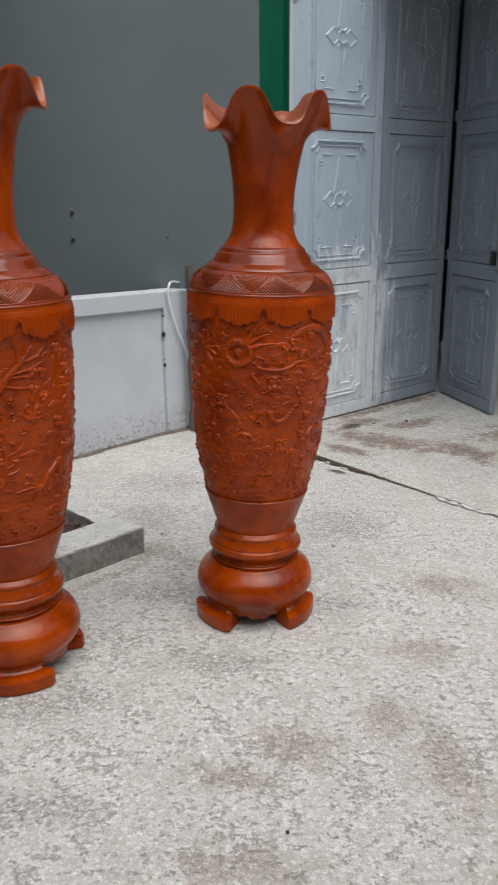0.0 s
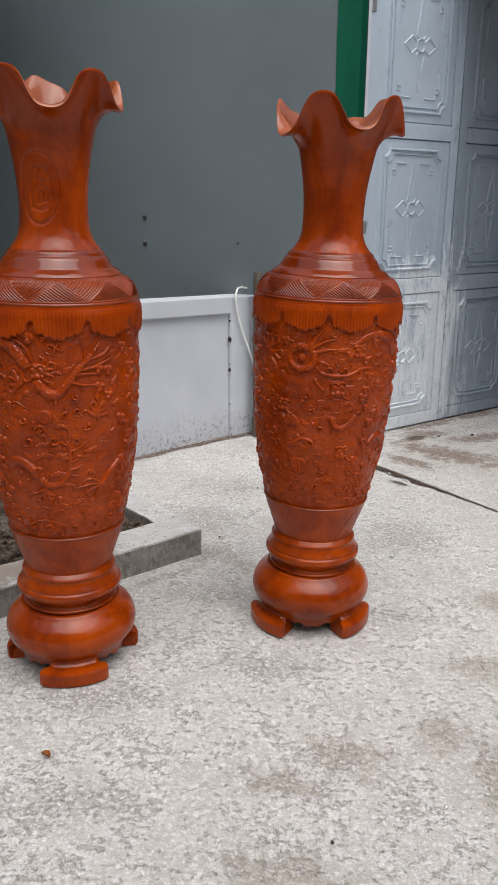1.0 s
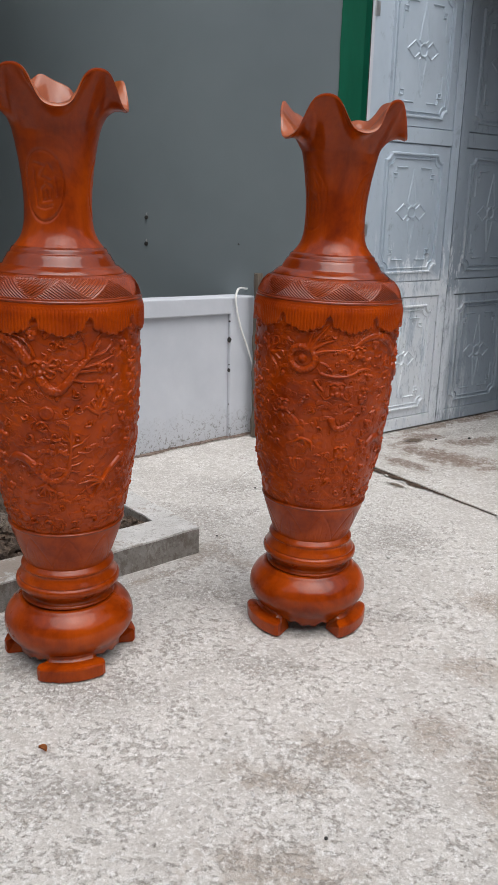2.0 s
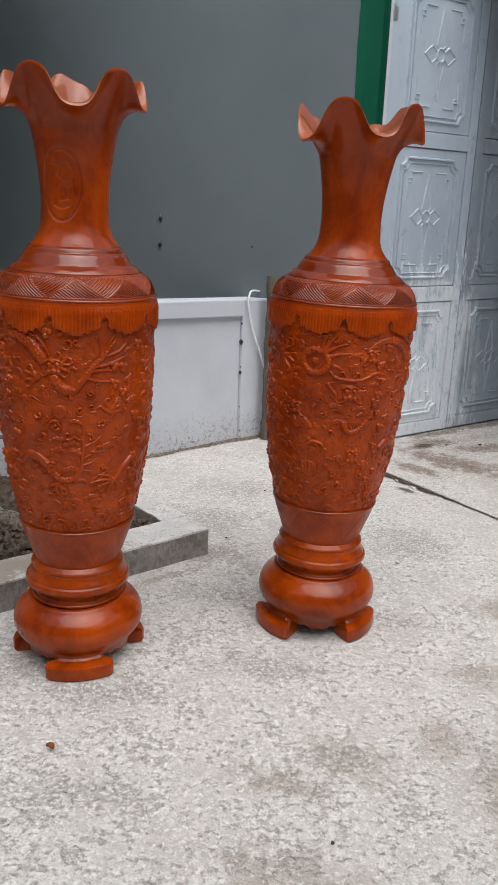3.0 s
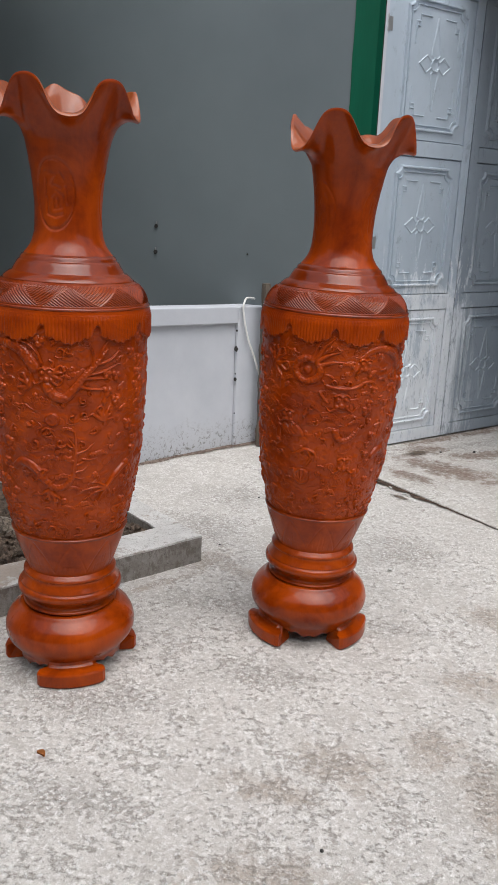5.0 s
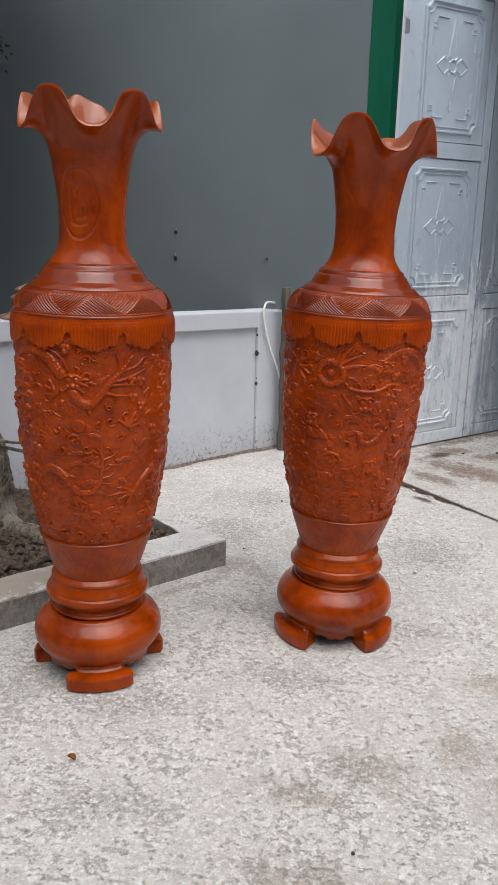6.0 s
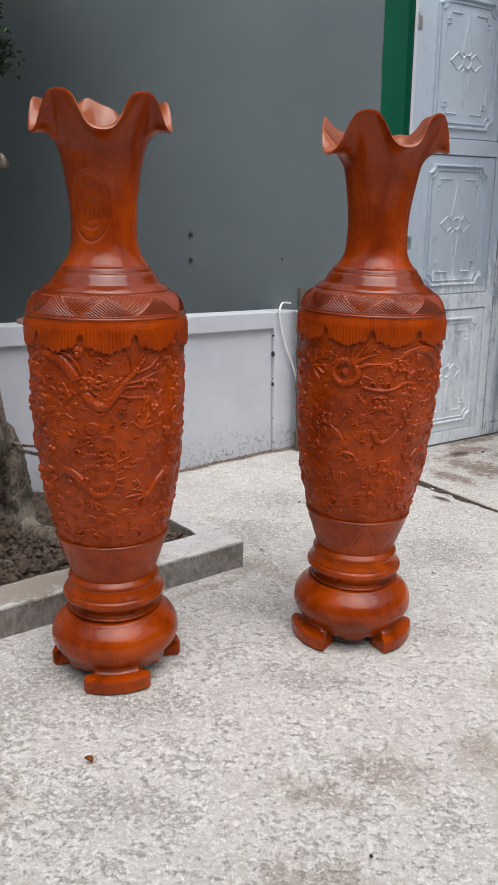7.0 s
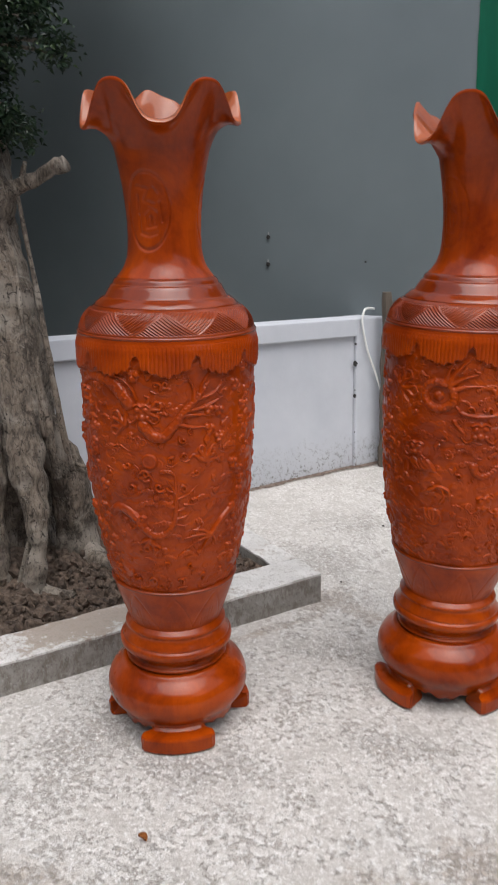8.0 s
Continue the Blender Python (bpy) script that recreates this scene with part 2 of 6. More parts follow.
MAT_WHITE = white_render()
MAT_GREEN = material("green_gloss_paint", (0.0, 0.088, 0.042), 0.4, spec=0.25)
gn = Nodes(MAT_GREEN)
gn.colour(gn.mix(gn.ramp(gn.noise(5, 4, 0.6, gn.scaled(3, 3, 0.4)), (0.3, 0.0), (0.7, 1.0)), (0.002, 0.100, 0.052), (0.004, 0.130, 0.070)))
gn.bump(gn.noise(40, 3, 0.6), 0.12, 0.003)


def door_paint(name, tone, washed, reach, top):
    m = material(name, (0.34, 0.39, 0.44), 0.42)
    n = Nodes(m)
    z = n.axis(2)
    streak = n.noise(5, 6, 0.66, n.scaled(3.2, 3.2, 0.22), 0.3)
    wash = n.noise(2.2, 5, 0.6, n.scaled(1.2, 1.2, 0.6))
    patch = n.noise(4, 6, 0.7, n.scaled(1, 1, 0.6), 0.6)
    fine = n.noise(50, 4, 0.7, n.scaled(1.5, 1.5, 0.4))
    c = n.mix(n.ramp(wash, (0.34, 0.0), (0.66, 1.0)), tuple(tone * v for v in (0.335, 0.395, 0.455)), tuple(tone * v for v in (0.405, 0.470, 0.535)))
    # whitewash brushed over the lower part up to a ragged edge, with runs and dabs above it
    ragged = n.math("ADD", z, n.math("MULTIPLY", n.math("SUBTRACT", patch, 0.5), 0.9))
    height = n.ramp(n.math("MULTIPLY", ragged, 0.4), (0.4 * top - 0.03, 1.0), (0.4 * top + 0.03, 0.0))
    side = n.ramp(n.math("ADD", n.axis(0), n.math("MULTIPLY", n.math("SUBTRACT", streak, 0.5), 0.9)), (reach - 0.12, 1.0), (reach + 0.12, 0.0))
    blot = n.noise(3.4, 6, 0.68, n.scaled(1.5, 1.5, 0.7), 0.4)
    brushed = n.ramp(n.math("ADD", n.math("MULTIPLY", streak, 0.30), n.math("ADD", n.math("MULTIPLY", fine, 0.20), n.math("MULTIPLY", blot, 0.50))), (0.43, 0.12), (0.50, 1.0))
    c = n.mix(n.math("MULTIPLY", n.math("MULTIPLY", height, side), n.math("MULTIPLY", brushed, washed)), c, (0.84, 0.89, 0.94))
    dabs = n.math("MULTIPLY", n.ramp(n.noise(7, 7, 0.72, n.scaled(1.6, 1.6, 0.5), 0.5), (0.52, 0.0), (0.57, 0.9)), n.ramp(n.math("MULTIPLY", z, 0.4), (0.46, 1.0), (0.53, 0.0)))
    c = n.mix(n.math("MULTIPLY", n.math("MULTIPLY", dabs, side), washed), c, (0.84, 0.89, 0.94))
    c = n.mix(n.math("MULTIPLY", n.ramp(fine, (0.30, 0.6), (0.42, 0.0)), height), c, (0.20, 0.225, 0.25))
    # soot and scuffs
    soot = n.noise(11, 8, 0.78, n.scaled(1, 1, 0.6), 0.3)
    c = n.mix(n.ramp(soot, (0.56, 0.0), (0.66, 0.55)), c, tuple(tone * v for v in (0.20, 0.232, 0.265)))
    n.colour(c)
    n.rough(n.ramp(fine, (0.3, 0.42), (0.7, 0.54)))
    n.bump(n.math("ADD", n.math("MULTIPLY", fine, 0.5), n.noise(14, 3, 0.5)), 0.10, 0.002)
    return m


# one paint recipe; tone darkens it from leaf to leaf
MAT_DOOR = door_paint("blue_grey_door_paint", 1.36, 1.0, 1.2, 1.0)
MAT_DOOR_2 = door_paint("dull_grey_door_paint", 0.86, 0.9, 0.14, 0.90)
MAT_DOOR_3 = door_paint("dark_grey_door_paint", 0.70, 0.12, 0.08, 0.5)
MAT_JOINT = material("dark_dirt_in_joint", (0.06, 0.05, 0.042), 0.95)
jn = Nodes(MAT_JOINT)
jn.colour(jn.mix(jn.ramp(jn.noise(60, 6, 0.75), (0.42, 0.0), (0.72, 1.0)), (0.020, 0.012, 0.008), (0.26, 0.165, 0.108)))
jn.bump(jn.noise(110, 4, 0.7), 1.0, 0.01)
MAT_STEEL = material("dull_steel", (0.42, 0.42, 0.42), 0.45, 0.8)
MAT_BLACK = material("black_plastic", (0.012, 0.012, 0.013), 0.4)
MAT_CABLE = material("white_cable_sheath", (0.78, 0.78, 0.76), 0.45)
# dark grey for added unseen walls, so gaps and reflections stay dark
MAT_ROOM = material("dark_plaster", (0.16, 0.16, 0.16), 0.9)


def bark():
    m = material("brown_fig_bark", (0.2, 0.16, 0.12), 0.9)
    n = Nodes(m)
    ridges = n.noise(22, 8, 0.75, n.scaled(1.7, 1.7, 0.5), 0.9)
    broad = n.noise(5, 6, 0.65, None, 0.8)
    fine = n.noise(85, 6, 0.75, n.scaled(1, 1, 0.6), 0.4)
    c = n.mix(n.ramp(ridges, (0.38, 0.0), (0.60, 1.0)), (0.070, 0.054, 0.041), (0.330, 0.268, 0.210))
    c = n.mix(n.math("MULTIPLY", n.ramp(broad, (0.50, 0.0), (0.60, 1.0)), 0.7), c, (0.47, 0.42, 0.36))
    c = n.mix(n.ramp(n.noise(9, 7, 0.72, n.scaled(1, 1, 0.6), 0.9), (0.40, 0.75), (0.47, 0.0)), c, (0.060, 0.046, 0.035))
    lichen = n.noise(16, 8, 0.76, n.scaled(0.7, 0.7, 2.4), 0.8)
    c = n.mix(n.ramp(lichen, (0.60, 0.0), (0.66, 0.8)), c, (0.56, 0.53, 0.47))
    c = n.mix(n.math("MULTIPLY", n.ramp(fine, (0.52, 0.0), (0.62, 1.0)), 0.5), c, (0.40, 0.35, 0.285))
    flecks = n.noise(34, 7, 0.78, n.scaled(1.2, 1.2, 0.8), 1.4)
    c = n.mix(n.ramp(flecks, (0.39, 0.95), (0.46, 0.0)), c, (0.030, 0.022, 0.016))
    n.colour(c)
    n.bump(n.math("ADD", ridges, n.math("MULTIPLY", fine, 0.6)), 1.0, 0.018)
    return m


MAT_BARK = bark()


def soil():
    m = material("dry_clumped_soil", (0.13, 0.11, 0.09), 0.95)
    n = Nodes(m)
    a = n.noise(28, 6, 0.7)
    c = n.mix(n.ramp(a, (0.34, 0.0), (0.66, 1.0)), (0.038, 0.026, 0.019), (0.180, 0.130, 0.096))
    n.colour(c)
    n.bump(n.math("ADD", a, n.noise(120, 3, 0.7)), 0.8, 0.01)
    return m


MAT_SOIL = soil()
MAT_LITTER = material("dead_leaf_litter", (0.16, 0.12, 0.085), 0.9)
ln_ = Nodes(MAT_LITTER)
lg = ln_.t.nodes.new("ShaderNodeNewGeometry")
ln_.colour(ln_.ramp(lg.outputs["Random Per Island"], (0.0, (0.06, 0.042, 0.028)), (0.7, (0.13, 0.092, 0.062)), (1.0, (0.22, 0.175, 0.13))))


def leaf_green():
    m = material("dark_fig_leaf", (0.035, 0.075, 0.022), 0.45, spec=0.3)
    n = Nodes(m)
    g = n.t.nodes.new("ShaderNodeNewGeometry")
    n.colour(n.ramp(g.outputs["Random Per Island"], (0.0, (0.007, 0.022, 0.010)), (0.85, (0.015, 0.036, 0.014)), (1.0, (0.050, 0.085, 0.030))))
    n.b.inputs["Transmission Weight"].default_value = 0.0
    return m


MAT_LEAF = leaf_green()


def terracotta():
    m = material("dusty_terracotta", (0.36, 0.20, 0.13), 0.85)
    n = Nodes(m)
    a = n.noise(18, 5, 0.65)
    n.colour(n.mix(n.ramp(a, (0.35, 0.0), (0.65, 1.0)), (0.27, 0.15, 0.10), (0.42, 0.27, 0.20)))
    n.bump(a, 0.3, 0.003)
    return m


MAT_TERRA = terracotta()
MAT_STICK = material("weathered_stick", (0.2, 0.16, 0.12), 0.9)
sn = Nodes(MAT_STICK)
sn.colour(sn.mix(sn.noise(30, 5, 0.7, sn.scaled(2, 2, 0.2)), (0.055, 0.042, 0.032), (0.20, 0.165, 0.13)))
MAT_DRYLEAF = material("dry_orange_leaf", (0.36, 0.13, 0.03), 0.7)
MAT_PEBBLE = material("pale_pebble", (0.62, 0.61, 0.58), 0.8)
MAT_DARKBIT = material("dark_grit", (0.03, 0.028, 0.026), 0.8)


# ---------------------------------------------------------------- mesh helpers
def mesh_object(name, verts, faces, mat, parent=None, smooth=False, label=""):
    me = bpy.data.meshes.new(name)
    me.from_pydata(verts, [], faces)
    me.update()
    if smooth:
        me.polygons.foreach_set("use_smooth", [True] * len(me.polygons))
    me.materials.append(mat)
    ob = new(name, me)
    if parent:
        ob.parent = parent
    if label:
        tagged(ob, label)
    return ob


def part(name, bm, mat, parent=None, label="", smooth=False):
    """Links a bmesh as one mesh object under a thing or a part."""
    me = bpy.data.meshes.new(name)
    bm.to_mesh(me)
    bm.free()
    if smooth:
        me.polygons.foreach_set("use_smooth", [True] * len(me.polygons))
    me.materials.append(mat)
    ob = new(name, me)
    if parent:
        ob.parent = parent
    if label:
        tagged(ob, label)
    return ob


def empty(name, m):
    e = new(name)
    e.empty_display_size = 0.1
    e.matrix_world = m
    return e


def box(bm, x0, y0, z0, x1, y1, z1, bevel=0.0, m=None):
    made = bmesh.ops.create_cube(bm, size=1.0)["verts"]
    bmesh.ops.transform(bm, matrix=Matrix.Translation(((x0 + x1) / 2, (y0 + y1) / 2, (z0 + z1) / 2)) @ Matrix.Diagonal((x1 - x0, y1 - y0, z1 - z0, 1)), verts=made)
    if bevel:
        edges = list({e for v in made for e in v.link_edges})
        r = bmesh.ops.bevel(bm, geom=edges, offset=bevel, segments=2, affect="EDGES", profile=0.5)
        made = list({v for f in r["faces"] for v in f.verts} | {v for v in made if v.is_valid})
    if m is not None:
        bmesh.ops.transform(bm, matrix=m, verts=made)
    return made


def prism(bm, outline, z0, z1, bevel=0.0):
    """An upright prism over a closed outline of (x, y)."""
    low = [bm.verts.new((x, y, z0)) for x, y in outline]
    top = [bm.verts.new((x, y, z1)) for x, y in outline]
    k = len(outline)
    faces = [bm.faces.new(low[::-1]), bm.faces.new(top)]
    faces += [bm.faces.new((low[i], low[(i + 1) % k], top[(i + 1) % k], top[i])) for i in range(k)]
    bmesh.ops.recalc_face_normals(bm, faces=faces)
    if bevel:
        edges = list({e for f in faces for e in f.edges})
        bmesh.ops.bevel(bm, geom=edges, offset=bevel, segments=2, affect="EDGES", profile=0.5)


def ring_faces(rows, cols, closed=True):
    """Quads of a grid with the columns wrapped round."""
    faces = []
    wrap = cols if closed else cols - 1
    for r in range(rows - 1):
        a, b = r * cols, (r + 1) * cols
        faces += [(a + c, a + (c + 1) % cols, b + (c + 1) % cols, b + c) for c in range(wrap)]
    return faces


def smooth_curve(points, n):
    """Catmull-Rom through the points, n samples."""
    p = np.array(points, float)
    p = np.vstack([2 * p[0] - p[1], p, 2 * p[-1] - p[-2]])
    out = []
    for t in np.linspace(0, len(points) - 1 - 1e-6, n):
        i, f = int(t), t - int(t)
        a, b, c, d = p[i], p[i + 1], p[i + 2], p[i + 3]
        out.append(0.5 * (2 * b + (c - a) * f + (2 * a - 5 * b + 4 * c - d) * f * f + (3 * b - a - 3 * c + d) * f ** 3))
    return np.array(out)


def tube(points, radii, n=40, sides=14, rough=0.0, seed=0.0, freq=9.0, caps=True):
    """Verts and faces of a round limb along a curve, its skin uneven by rough."""
    c = smooth_curve(points, n)
    rad = np.interp(np.linspace(0, 1, n), np.linspace(0, 1, len(radii)), radii)
    verts, up = [], Vector((0.31, 0.17, 0.93))
    for i in range(n):
        d = Vector(c[min(i + 1, n - 1)] - c[max(i - 1, 0)]).normalized()
        a = d.cross(up)
        if a.length < 0.1:
            a = d.cross(Vector((1, 0, 0)))
        a.normalize()
        b = d.cross(a)
        for k in range(sides):
            w = tau * k / sides
            v = a * cos(w) + b * sin(w)
            q = Vector(c[i]) + v * rad[i]
            if rough:
                q += v * rough * (noise.noise(q * freq + Vector((seed, seed, 0))) * 2 + noise.noise(q * freq * 3.7 + Vector((0, seed, seed))) * 0.6)
            verts.append(tuple(q))
    faces = ring_faces(n, sides)
    if caps:
        faces += [tuple(range(sides))[::-1], tuple(range((n - 1) * sides, n * sides))]
    return verts, faces


def joined(pieces):
    verts, faces = [], []
    for v, f in pieces:
        k = len(verts)
        verts += v
        faces += [tuple(i + k for i in q) for q in f]
    return verts, faces


# ---------------------------------------------------------------- the setting
def ground_sheet():
    """One sheet: fine and uneven in the yard, plain out to the horizon."""
    xs = np.concatenate([[-400, -60, -12], np.linspace(-4, 4, 81), [12, 60, 400]])
    ys = np.concatenate([[-400, -60, -12], np.linspace(-2, 8, 101), [12, 60, 400]])
    verts = []
    for y in ys:
        for x in xs:
            near = abs(x) <= 4 and -2 <= y <= 8
            z = 0.004 * noise.noise(Vector((x * 1.3, y * 1.3, 3))) + 0.0025 * noise.noise(Vector((x * 6, y * 6, 1))) if near else 0.0
            verts.append((x, y, z - 0.003))
    ob = mesh_object("ground", verts, ring_faces(len(ys), len(xs), False), MAT_GROUND, smooth=True)
    return tagged(ob, "worn pale grey concrete yard with flaked patches", "ground", kind="structure")


ground_sheet()


def porch_slab():
    """The stained slab before the doors; its ragged edge makes the long joint."""
    a, b = Vector((-0.42, 5.30)), Vector((2.95, 1.22))
    along = (b - a).normalized()
    side = Vector((along.y, -along.x)) * -1
    pts = []
    n = 420
    for i in range(n + 1):
        p = a.lerp(b, i / n)
        w = 0.003 * noise.noise(Vector((p.x * 60, p.y * 60, 0))) + 0.005 * noise.noise(Vector((p.x * 15, p.y * 15, 0))) + 0.008 * noise.noise(Vector((p.x * 2.2, p.y * 2.2, 5)))
        pts.append(p + side * w)
    bm = bmesh.new()
    outline = [(p.x, p.y) for p in pts] + [(7.0, 1.2), (7.0, 9.5), (-0.42, 9.5)]
    low = [bm.verts.new((x, y, -0.05)) for x, y in outline]
    top = [bm.verts.new((x, y, 0.010)) for x, y in outline]
    k = len(outline)
    bm.faces.new(top)
    for i in range(k):
        bm.faces.new((low[i], low[(i + 1) % k], top[(i + 1) % k], top[i]))
    bmesh.ops.recalc_face_normals(bm, faces=bm.faces[:])
    edge = [e for e in bm.edges if all(v.co.z > 0 and v in top[:n + 1] for v in e.verts)]
    bmesh.ops.bevel(bm, geom=edge, offset=0.003, segments=1, affect="EDGES", profile=0.5)
    ob = part("pavement", bm, MAT_PORCH)
    tagged(ob, "brown-stained concrete slab in front of the doors", "pavement", kind="structure")
    # dirt packed in the joint along the slab's edge
    verts, faces = [], []
    for i, p in enumerate(pts):
        near = min(1.0, max(0.0, (0.85 - p.x) / 0.35))
        w = 0.004 + 0.013 * near + (0.006 + 0.014 * near) * noise.noise(Vector((p.x * 14, p.y * 14, 9))) + 0.006 * noise.noise(Vector((p.x * 50, p.y * 50, 9)))
        w += (0.034 + 0.060 * noise.noise(Vector((p.x * 9, p.y * 9, 3))) + 0.03 * noise.noise(Vector((p.x * 40, p.y * 40, 3)))) * max(0.0, 1 - abs(p.x - 0.44) / 0.22) ** 0.7
        q = p - side * max(w, 0.003)
        verts += [(p.x, p.y, 0.0035), (q.x, q.y, 0.0025)]
        if i:
            faces.append((2 * i - 2, 2 * i, 2 * i + 1, 2 * i - 1))
    joint = mesh_object("trim", verts, faces, MAT_JOINT)
    tagged(joint, "dirt-filled joint along the concrete slab", "joint", kind="structure")


porch_slab()

# the house: a grey wall by the yard, and the folding doors on a line turned from it
HINGE = Vector((0.246, 4.834))
DOOR_U = Vector((0.7657, 0.6432))
WALL_A, WALL_B = Vector((0.235, 4.835)), Vector((-4.6, 5.96))


def wall_between(name, a, b, z0, z1, thick, mat, label, category="wall"):
    """An upright slab; its face lies on the line a-b and it stands behind that line."""
    d = (b - a).normalized()
    nrm = Vector((d.y, -d.x))
    if nrm.y < 0:
        nrm = -nrm
    bm = bmesh.new()
    pts = [a, b, b + nrm * thick, a + nrm * thick]
    prism(bm, [(p.x, p.y) for p in pts], z0, z1)
    ob = part(name, bm, mat)
    return tagged(ob, label, category, kind="structure")


SEAM = WALL_A.lerp(WALL_B, 0.452)
wall_between("wall_west", WALL_A, SEAM, -0.05, 4.2, 0.2, MAT_GREY, "slate-grey painted house wall with two bolt holes")
wall_between("wall_set_back", SEAM + Vector((0.0008, 0.0035)), WALL_B + Vector((-0.1, 0.05)), -0.05, 4.2, 0.2, MAT_GREY, "slate-grey house wall set back beyond the corner")


def green_strip():
    """The green border painted down the wall beside the door, its edge wavering."""
    d = (WALL_B - WALL_A).normalized()
    nrm = Vector((-d.y, d.x))
    if nrm.y > 0:
        nrm = -nrm
    verts, faces = [], []
    n = 90
    for i in range(n + 1):
        z = 0.02 + (3.2 - 0.02) * i / n
        w = 0.172 + 0.004 * noise.noise(Vector((z * 5, 0, 0))) + 0.003 * noise.noise(Vector((z * 21, 4, 0)))
        p, q = WALL_A - d * 0.007 + nrm * 0.004, WALL_A + d * w + nrm * 0.004
        verts += [(p.x, p.y, z), (q.x, q.y, z)]
        if i:
            faces.append((2 * i - 2, 2 * i - 1, 2 * i + 1, 2 * i))
    ob = mesh_object("trim", verts, faces, MAT_GREEN)
    tagged(ob, "green painted border beside the door jamb", "paint border", kind="structure")


green_strip()


def wall_holes():
    """Two rusty bolt holes with dark runs, and a third small one."""
    d = (WALL_B - WALL_A).normalized()
    turn = math.atan2(d.y, d.x)
    for s, z, r in ((1.373, 1.338, 0.013), (1.377, 1.176, 0.014), (0.751, 1.193, 0.006)):
        c = WALL_A + d * s
        bm = bmesh.new()
        at = Matrix.Translation((c.x, c.y, z)) @ Matrix.Rotation(turn, 4, "Z") @ Matrix.Rotation(pi / 2, 4, "X")
        bmesh.ops.create_cone(bm, cap_ends=True, segments=9, radius1=r, radius2=r * 0.75, depth=0.014, matrix=at)
        bmesh.ops.create_cone(bm, cap_ends=True, segments=6, radius1=r * 0.45, radius2=r * 0.4, depth=0.03, matrix=at)
        ob = part("wall_bolt", bm, MAT_DARKBIT)
        tagged(ob, "dark rusted bolt stub in the grey wall", "bolt", "wall bolts")
        if r > 0.01:
            bm = bmesh.new()
            made = bmesh.ops.create_cube(bm, size=1.0)["verts"]
            bmesh.ops.transform(bm, matrix=Matrix.Translation((c.x, c.y, z + 0.020)) @ Matrix.Rotation(turn + 0.05, 4, "Z") @ Matrix.Diagonal((0.008, 0.010, 0.018, 1)), verts=made)
            part("pin", bm, MAT_STEEL, ob, "bright worn steel pin")


wall_holes()

# the front over the doors, with an unseen room and porch roof added
TURN_D = math.degrees(math.atan2(DOOR_U.y, DOOR_U.x))
DOOR_M = pose(HINGE.x, HINGE.y, 0, 0, 0, TURN_D)


def in_door(name, x0, y0, z0, x1, y1, z1, mat, label, category):
    bm = bmesh.new()
    box(bm, x0, y0, z0, x1, y1, z1)
    bmesh.ops.transform(bm, matrix=DOOR_M, verts=bm.verts[:])
    return tagged(part(name, bm, mat), label, category, kind="structure")


in_door("wall_north", -0.05, 0.02, 2.80, 5.2, 0.22, 4.2, MAT_GREY, "slate-grey house front above the folding doors", "wall")
in_door("wall_east", 2.6, 0.02, -0.05, 5.2, 0.22, 2.796, MAT_GREY, "slate-grey house front beyond the doorway", "wall")
# unseen room, coloured dark so the gap between the leaves stays black
in_door("wall_room", 0.25, 4.0, -0.05, 5.4, 4.15, 3.2, MAT_ROOM, "dark back wall of the unseen room behind the doors", "wall")
in_door("wall_room_side", 5.25, 0.23, -0.05, 5.4, 3.99, 3.2, MAT_ROOM, "dark side wall of the unseen room behind the doors", "wall")
in_door("wall_room_end", 0.25, 0.60, -0.05, 0.40, 3.99, 3.2, MAT_ROOM, "dark end wall of the unseen room behind the doors", "wall")
in_door("ceiling", 0.25, 0.23, 3.0, 5.24, 3.98, 3.1, MAT_ROOM, "dark plaster ceiling of the unseen room", "ceiling")
# unseen slab and side wall, placed to keep light off the doors
in_door("ceiling_porch", 0.60, -2.6, 2.80, 5.2, 0.016, 2.95, MAT_ROOM, "unseen porch slab over the doors, sized to shade them", "ceiling")
in_door("wall_shade", 2.36, -3.4, -0.05, 2.52, 0.015, 2.796, MAT_GREY, "unseen grey side wall added to shade the doors", "wall")
in_door("door_jamb", -0.0275, -0.012, 0.02, -0.0065, 0.05, 2.79, MAT_WHITE, "pale painted jamb beside the green border", "door jamb")
# side strip coloured green to fit the camera's view of the border
in_door("trim", -0.0335, -0.0065, 0.02, -0.0305, 0.04, 2.79, MAT_GREEN, "green strip filling the border up to the jamb", "paint border")
# solid dark strip painted in for the gap's shade
in_door("trim", -0.0303, -0.0095, 0.02, -0.0277, 0.04, 2.79, MAT_DARKBIT, "solid dark strip for the shaded gap beside the jamb", "joint")


# unseen walls added behind and beside the camera; they block sky and darken reflections
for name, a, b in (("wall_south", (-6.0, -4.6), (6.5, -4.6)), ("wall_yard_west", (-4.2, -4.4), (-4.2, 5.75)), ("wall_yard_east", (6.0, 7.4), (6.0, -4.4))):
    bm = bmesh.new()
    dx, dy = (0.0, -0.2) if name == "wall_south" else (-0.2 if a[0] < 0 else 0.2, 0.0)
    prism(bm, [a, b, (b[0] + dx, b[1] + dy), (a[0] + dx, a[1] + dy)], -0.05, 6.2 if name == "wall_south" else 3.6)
    tagged(part(name, bm, MAT_ROOM), "plain unseen wall added round the yard", "wall", kind="structure")


